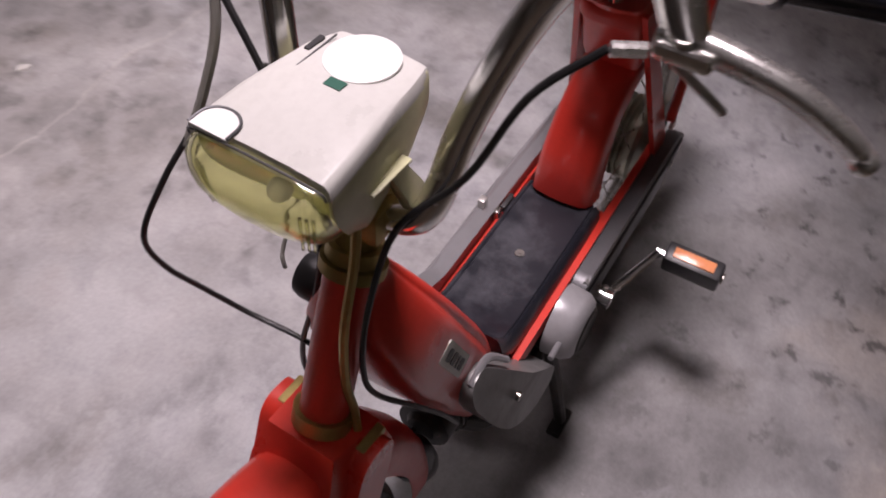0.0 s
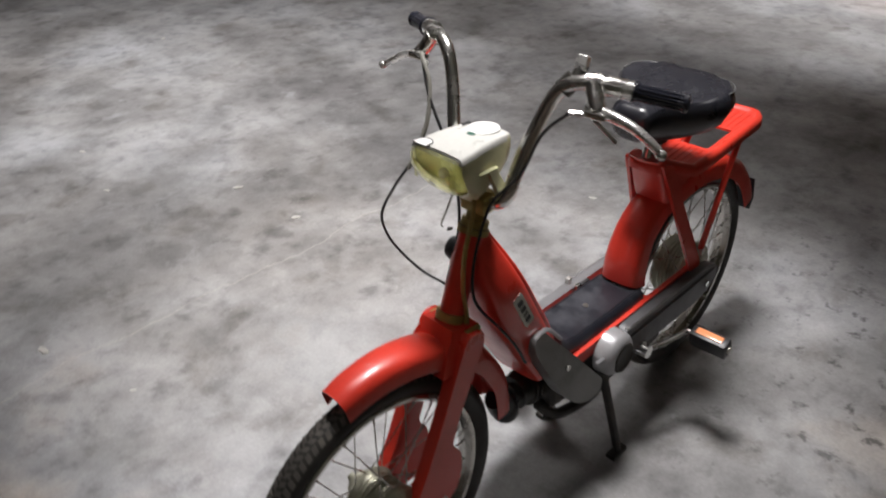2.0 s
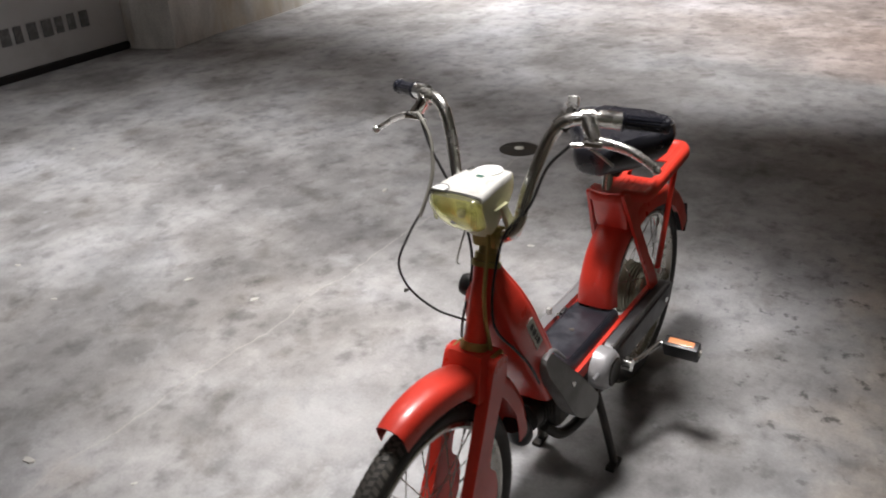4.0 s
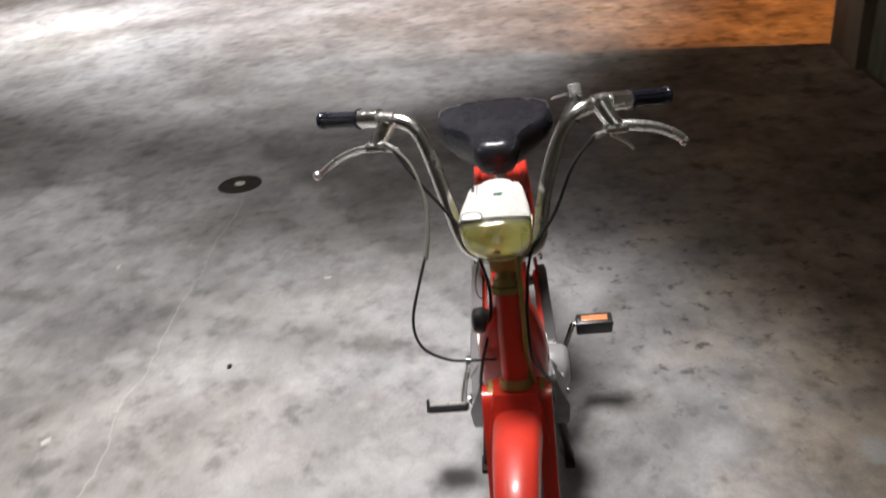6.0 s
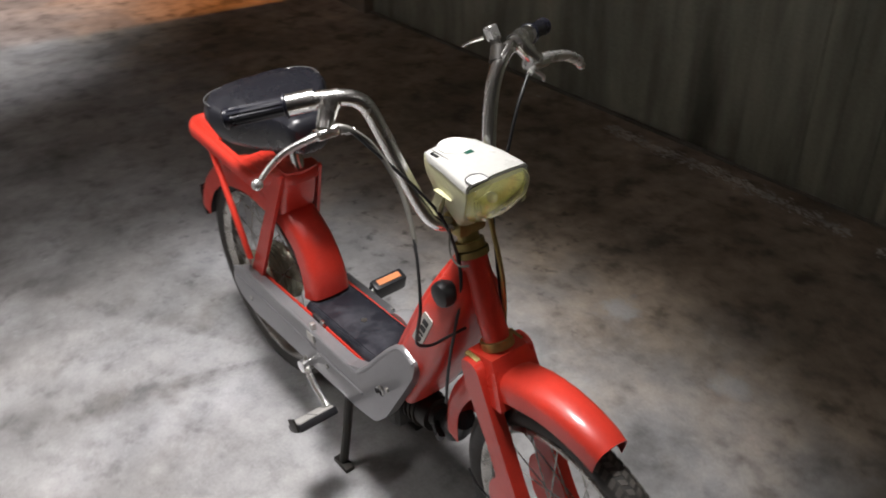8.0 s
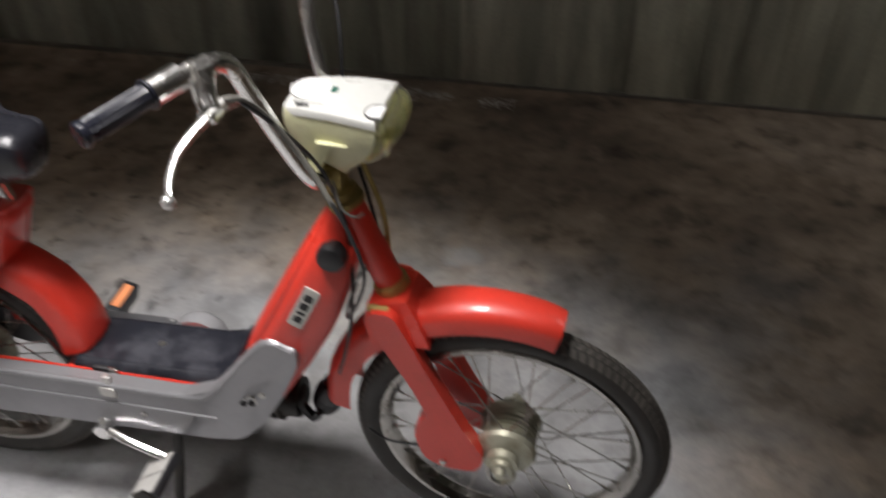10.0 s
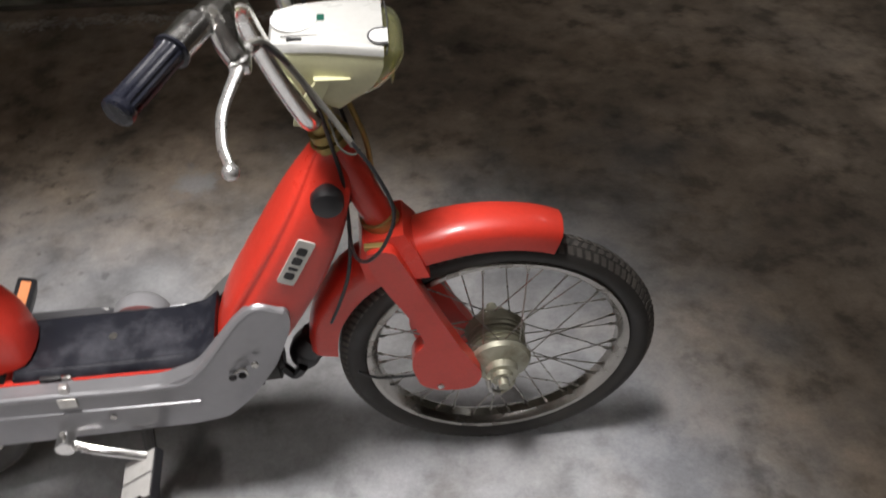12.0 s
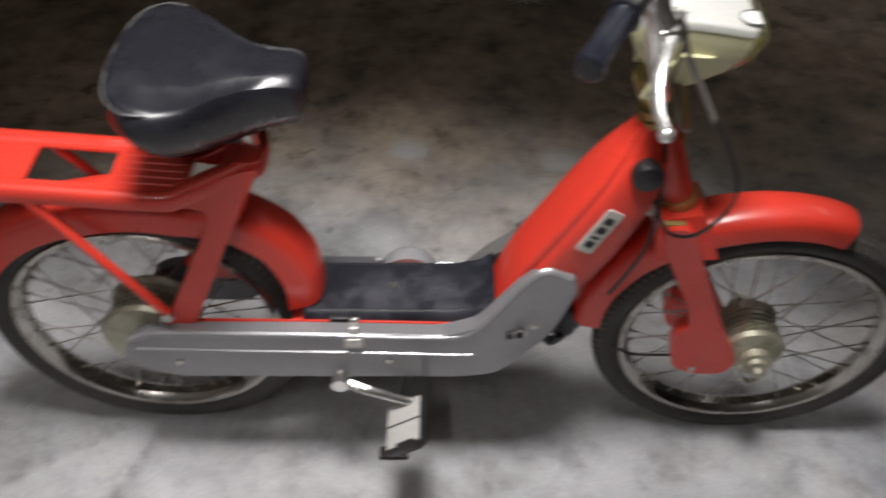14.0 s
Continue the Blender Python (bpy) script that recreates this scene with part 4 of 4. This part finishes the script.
part("lobe_edge", tube([(x - 0.0006, y, 0.8385) for x, y in lobe], 0.0011, 6, 4), dark_silver, headlamp, "dark rounded joint line")
cap_bm = disc((0.745, 0.002, 0.8388), (0, 0, 1), 0.0245, 0.0016, 40, 0.0006)
part("blanking_cap", cap_bm, white_cap, headlamp, "round white blanking cap")
part("green_sticker", box((0.7745, 0.004, 0.8408), (0.008, 0.0125, 0.0008)), green_ink, headlamp, "small green sticker", 0)
part("switch_slot", box((0.747, -0.034, 0.8382), (0.016, 0.004, 0.002)), ink, headlamp, "dark slot", 0)
part("housing_seam", box((0.755, -0.028, 0.8385), (0.045, 0.001, 0.001)), dark_silver, headlamp, "", 0)
for s in (-1, 1):
    part("lamp_bracket", merge(box((0.784, s * 0.0475, 0.7965), (0.04, 0.008, 0.0025), 0.001), loft([[(0.784, s * y, 0.796), (0.768, s * y, 0.796), (0.742, s * (y - 0.004), 0.757), (0.735, s * (y - 0.008), 0.73), (0.75, s * (y - 0.008), 0.727), (0.766, s * y, 0.76)] for y in (0.043, 0.049)])), cream, headlamp, "cream bracket lug")

headlamp.matrix_basis = steer @ Matrix.Translation((-0.008, -0.003, 0.007))

# handlebar
bar_half = [(0.748, 0.0, 0.728), (0.75, 0.03, 0.735), (0.745, 0.058, 0.755), (0.725, 0.08, 0.82), (0.706, 0.1, 0.89), (0.697, 0.118, 0.932), (0.683, 0.15, 0.944), (0.657, 0.198, 0.941)]
bar_left = [(x + 0.044 * y, y - 0.014 * math.sin(math.pi * min(1, max(0, (z - 0.735) / 0.21))), z - 0.03 * max(0, y - 0.1)) for x, y, z in bar_half]
full = [(x - 0.044 * y, -y, z) for x, y, z in bar_half[::-1]] + bar_left[1:]
bar = part("handlebar", tube(full, 0.0112, 16, 6), chrome, moped, "bent chromed handlebar")
part("bar_clamp", merge(tube([(0.74, 0, 0.745), (0.752, 0, 0.715)], 0.02, 16, smooth=False), box((0.75, 0, 0.73), (0.04, 0.05, 0.03), 0.006)), brass, bar, "tarnished clamp")


def grip(side):
    a, b = (Vector((0.647, -0.203, 0.94)), Vector((0.607, -0.276, 0.93))) if side < 0 else (Vector((0.664, 0.203, 0.936)), Vector((0.628, 0.27, 0.924)))
    d = (b - a).normalized()
    up = Vector((0, 0, 1))
    sd = d.cross(up).normalized()
    up = sd.cross(d)
    rings = []
    for t, r in ((0, 0.0135), (0.02, 0.0165), (0.05, 0.0165), (0.06, 0.0128), (0.1, 0.0124), (0.88, 0.0126), (0.92, 0.0138), (0.975, 0.0138), (1.0, 0.011)):
        ring = []
        for k in range(36):
            an = 2 * math.pi * k / 36
            q = r - (0.0013 if (k % 3 == 0 and 0.08 < t < 0.92) else 0)
            ring.append(a.lerp(b, t) + q * (math.cos(an) * up + math.sin(an) * sd))
        rings.append(ring)
    g = part("grip", loft(rings), grip_plastic, bar, "black ribbed handle grip", 25)
    part("grip_collar", tube([a - d * 0.036, a], 0.0145, 18, smooth=False), chrome, g)


def lever(side):
    k = 0.012 if side > 0 else -0.004
    p = part("lever_bracket", merge(tube([(0.684 + k * 0.6, side * 0.158, 0.944), (0.69 + k, side * 0.17, 0.925), (0.698 + k, side * 0.18, 0.913)], (0.0142, 0.0115), 14),
             box((0.7 + k, side * 0.18, 0.911), (0.02, 0.032, 0.011), 0.004, None, 3), tube([(0.686 + k * 0.6, side * 0.148, 0.9445), (0.678 + k * 0.6, side * 0.168, 0.9445)], 0.0138, 20, smooth=False)), chrome, bar, "chromed lever bracket")
    if side < 0:
        line, tip = [(0.7, -0.166, 0.913), (0.696, -0.187, 0.91), (0.688, -0.21, 0.904), (0.68, -0.235, 0.894), (0.679, -0.259, 0.88), (0.684, -0.275, 0.871)], (0.685, -0.28, 0.868)
    else:
        line, tip = [(0.706, 0.162, 0.914), (0.705, 0.184, 0.912), (0.708, 0.209, 0.911), (0.709, 0.236, 0.906), (0.708, 0.261, 0.894), (0.705, 0.275, 0.883)], (0.704, 0.279, 0.878)
    part("brake_lever", tube(line, (0.0125, 0.0085) if side > 0 else (0.0095, 0.0055), 14, 6, flat=0.74 if side > 0 else 0.62), polished, p, "polished alloy brake lever")
    part("lever_ball", ball(tip, 0.0076, 20), polished, p)
    part("lever_screw", disc((0.704 + k, side * 0.178, 0.916), (0, 0, 1), 0.005, 0.004, 12), dull_chrome, p)
    part("cable_stop", tube([(0.708 + k, side * 0.162, 0.909), (0.717 + k, side * 0.146, 0.909)], 0.0045, 10, smooth=False), polished, p)


for s in (-1, 1):
    grip(s)
    lever(s)
bm = pose(0.672, 0.124, 0.96, 0, -28, 12)
bell = part("control_body", box((0, 0, 0.0), (0.016, 0.018, 0.022), 0.004, bm, 3), polished, bar, "small silver control box")
part("control_post", tube([(0.686, 0.123, 0.94), (0.674, 0.124, 0.955)], 0.0085, 12, smooth=False), engine_black, bell)
part("control_end", box((-0.0083, 0, 0.001), (0.003, 0.011, 0.013), 0.001, bm), label_white, bell)
part("control_clip", tube([(0.701, 0.112, 0.926), (0.689, 0.124, 0.942)], 0.0145, 16, smooth=False), engine_black, bell)
part("control_lever", tube([(0.667, 0.112, 0.955), (0.653, 0.1, 0.948), (0.641, 0.092, 0.94)], (0.003, 0.0016), 8), chrome, bell)
part("throttle_trigger", tube([(0.708, 0.172, 0.9), (0.706, 0.195, 0.885), (0.698, 0.205, 0.872)], 0.003, 8), alloy, bar)

# cables
part("throttle_cable", tube([(0.786, -0.117, 0.768), (0.81, -0.13, 0.733), (0.829, -0.144, 0.686), (0.819, -0.145, 0.64), (0.8, -0.133, 0.6), (0.785, -0.1, 0.57), (0.779, -0.062, 0.562), (0.779, -0.028, 0.561)], 0.0024, 8), cable_black, moped, "black looping control cable")
part("grey_cable", tube([(0.7, -0.168, 0.918), (0.713, -0.152, 0.912), (0.725, -0.128, 0.884), (0.747, -0.112, 0.836), (0.77, -0.112, 0.795), (0.79, -0.118, 0.76)], 0.0036, 8), clear_cover, moped, "grey sheathed control cable")
part("left_brake_cable", tube([(0.728, 0.144, 0.908), (0.742, 0.11, 0.87), (0.75, 0.08, 0.8), (0.768, 0.04, 0.745), (0.788, 0.028, 0.67), (0.798, 0.027, 0.605), (0.79, 0.032, 0.56), (0.755, 0.05, 0.505), (0.725, 0.061, 0.455), (0.7, 0.064, 0.405)], 0.0026, 8), cable_black, moped, "black control cable")
part("front_brake_cable", tube([(0.714, -0.152, 0.91), (0.733, -0.122, 0.868), (0.745, -0.08, 0.812), (0.756, -0.046, 0.755), (0.766, -0.029, 0.69), (0.776, -0.032, 0.63), (0.778, -0.05, 0.56), (0.772, -0.058, 0.5), (0.757, -0.053, 0.44), (0.742, -0.045, 0.39)], 0.0026, 8), cable_black, moped, "black cable down the fork")
part("meter_cable", tube([(0.782, 0.018, 0.755), (0.79, 0.02, 0.72), (0.808, 0.02, 0.66), (0.813, 0.021, 0.6), (0.81, 0.024, 0.56), (0.815, 0.03, 0.538)], 0.0038, 8), brass, moped, "tarnished brass-coloured cable down the steering tube")
part("wire_ring", tube([(0.765, -0.04, 0.74), (0.775, -0.048, 0.705), (0.79, -0.045, 0.69), (0.8, -0.035, 0.69)], 0.0016, 6), clear_cover, moped, "thin bent wire at the steering stem")

# badge, fuel cap
fuel = part("fuel_cap", lathe([(0.0, -0.079), (0.012, -0.0785), (0.019, -0.075), (0.021, -0.069), (0.021, -0.059), (0.017, -0.052), (0.016, -0.03)], 28, (0.754, 0.017, 0.622)), black_plastic, moped, "round black fuel cap")
badge_outline = rounded([(-0.04, -0.012), (0.04, -0.012), (0.04, 0.012), (-0.04, 0.012)], 0.004, 4)
letter = rounded([(-0.006, -0.0065), (0.006, -0.0065), (0.006, 0.0065), (-0.006, 0.0065)], 0.003, 3)
for s in (-1, 1):
    m = Matrix.Translation((0.702, 0.057, 0.517) if s > 0 else (0.706, -0.0575, 0.529)) @ Matrix.Rotation(radians(-63), 4, "Y") @ Matrix.Rotation(radians(-s * 1.5), 4, "Z")
    bm = prism(badge_outline, -0.0012, 0.0012, 0.0005)
    bm.transform(m)
    b = part("badge", bm, label_white, moped, "small silver badge with dark marks")
    for x, wide in ((-0.024, 1.0), (-0.0105, 0.45), (0.004, 1.05), (0.0215, 1.1)):
        bm = prism([(x + u * wide, v) for u, v in letter], s * 0.001, s * 0.0018)
        bm.transform(m)
        part("badge_mark", bm, ink, b, "", 0)

# ---- small things on the floor ----
def chip(x, y, size, material, seed, label, name="paper_scrap", flat=0.25):
    rng = random.Random(seed)
    top, low = [], []
    n = 9
    for k in range(n):
        a = 2 * math.pi * k / n
        r = size * rng.uniform(0.55, 1.0)
        top.append((r * 0.8 * math.cos(a), r * 0.45 * math.sin(a), size * flat * rng.uniform(0.6, 1)))
        low.append((r * math.cos(a), r * 0.6 * math.sin(a), 0.0))
    ob = part(name, loft([low, top]), material, None, label, 40)
    ob.matrix_basis = pose(x, y, -0.002, 0, 0, rng.uniform(0, 360))
    return tagged(ob, category="litter", group="litter on the floor")


chips = [(-0.49, -0.588, 0.022), (0.262, -1.2, 0.03), (0.275, -1.497, 0.028), (-0.643, -1.347, 0.03), (1.112, -1.145, 0.034), (0.505, -2.132, 0.022), (0.588, -1.798, 0.022), (-0.345, -2.995, 0.026), (1.03, -0.844, 0.018), (1.76, 0.344, 0.01), (2.05, 0.314, 0.012), (0.52, -0.232, 0.01)]
for i, (x, y, s) in enumerate(chips):
    chip(x, y, s * 0.8, scrap_mat, i, "small pale scrap lying on concrete floor")
chip(-0.022, -0.796, 0.018, engine_black, 31, "small dark stone lying on concrete floor", "stone", 0.5)
drain = tagged(part("floor_drain", lathe([(0.0, 0.004), (0.03, 0.004), (0.035, 0.002), (0.08, 0.003), (0.09, 0.0)], 32), engine_black, None, "dark round iron plate set in concrete floor", 50), category="drain cover")
drain_eye = part("drain_centre", ball((0, 0, 0), 0.022, 14, (1, 0.2, 1)), label_white, drain, "pale worn centre")
drain_eye.location = (0.0, 0.004, 0.0)
drain.matrix_basis = pose(-1.296, -1.076, 0, 90, 0, 0)


def dust_ridge():
    """Grit swept into a thin broken line before the wall foot."""
    rng = random.Random(12)
    d = (NA - NB).normalized()
    out = Vector((d.y, -d.x))
    bm = bmesh.new()
    for k in range(1500):
        s = rng.uniform(1.85, 3.45)
        if noise.noise(Vector((s * 2.2, 0, 3))) < -0.08:
            continue
        p = NB + d * s + out * (0.12 + 0.05 * noise.noise(Vector((s * 1.3, 5, 0))) + rng.gauss(0, 0.018))
        r = rng.uniform(0.002, 0.008)
        vs = [bm.verts.new((p.x + r * 2 * math.cos(a) * rng.uniform(0.6, 1.2), p.y + r * math.sin(a) * rng.uniform(0.6, 1.2), -0.001)) for a in (0, 1.57, 3.14, 4.71)]
        top = bm.verts.new((p.x, p.y, r * rng.uniform(0.2, 0.5)))
        for i in range(4):
            bm.faces.new((vs[i], vs[(i + 1) % 4], top))
    return tagged(part("grit", bm, grit_mat, None, "pale grit swept along the wall foot", 0), category="grit", kind="stuff")


dust_ridge()
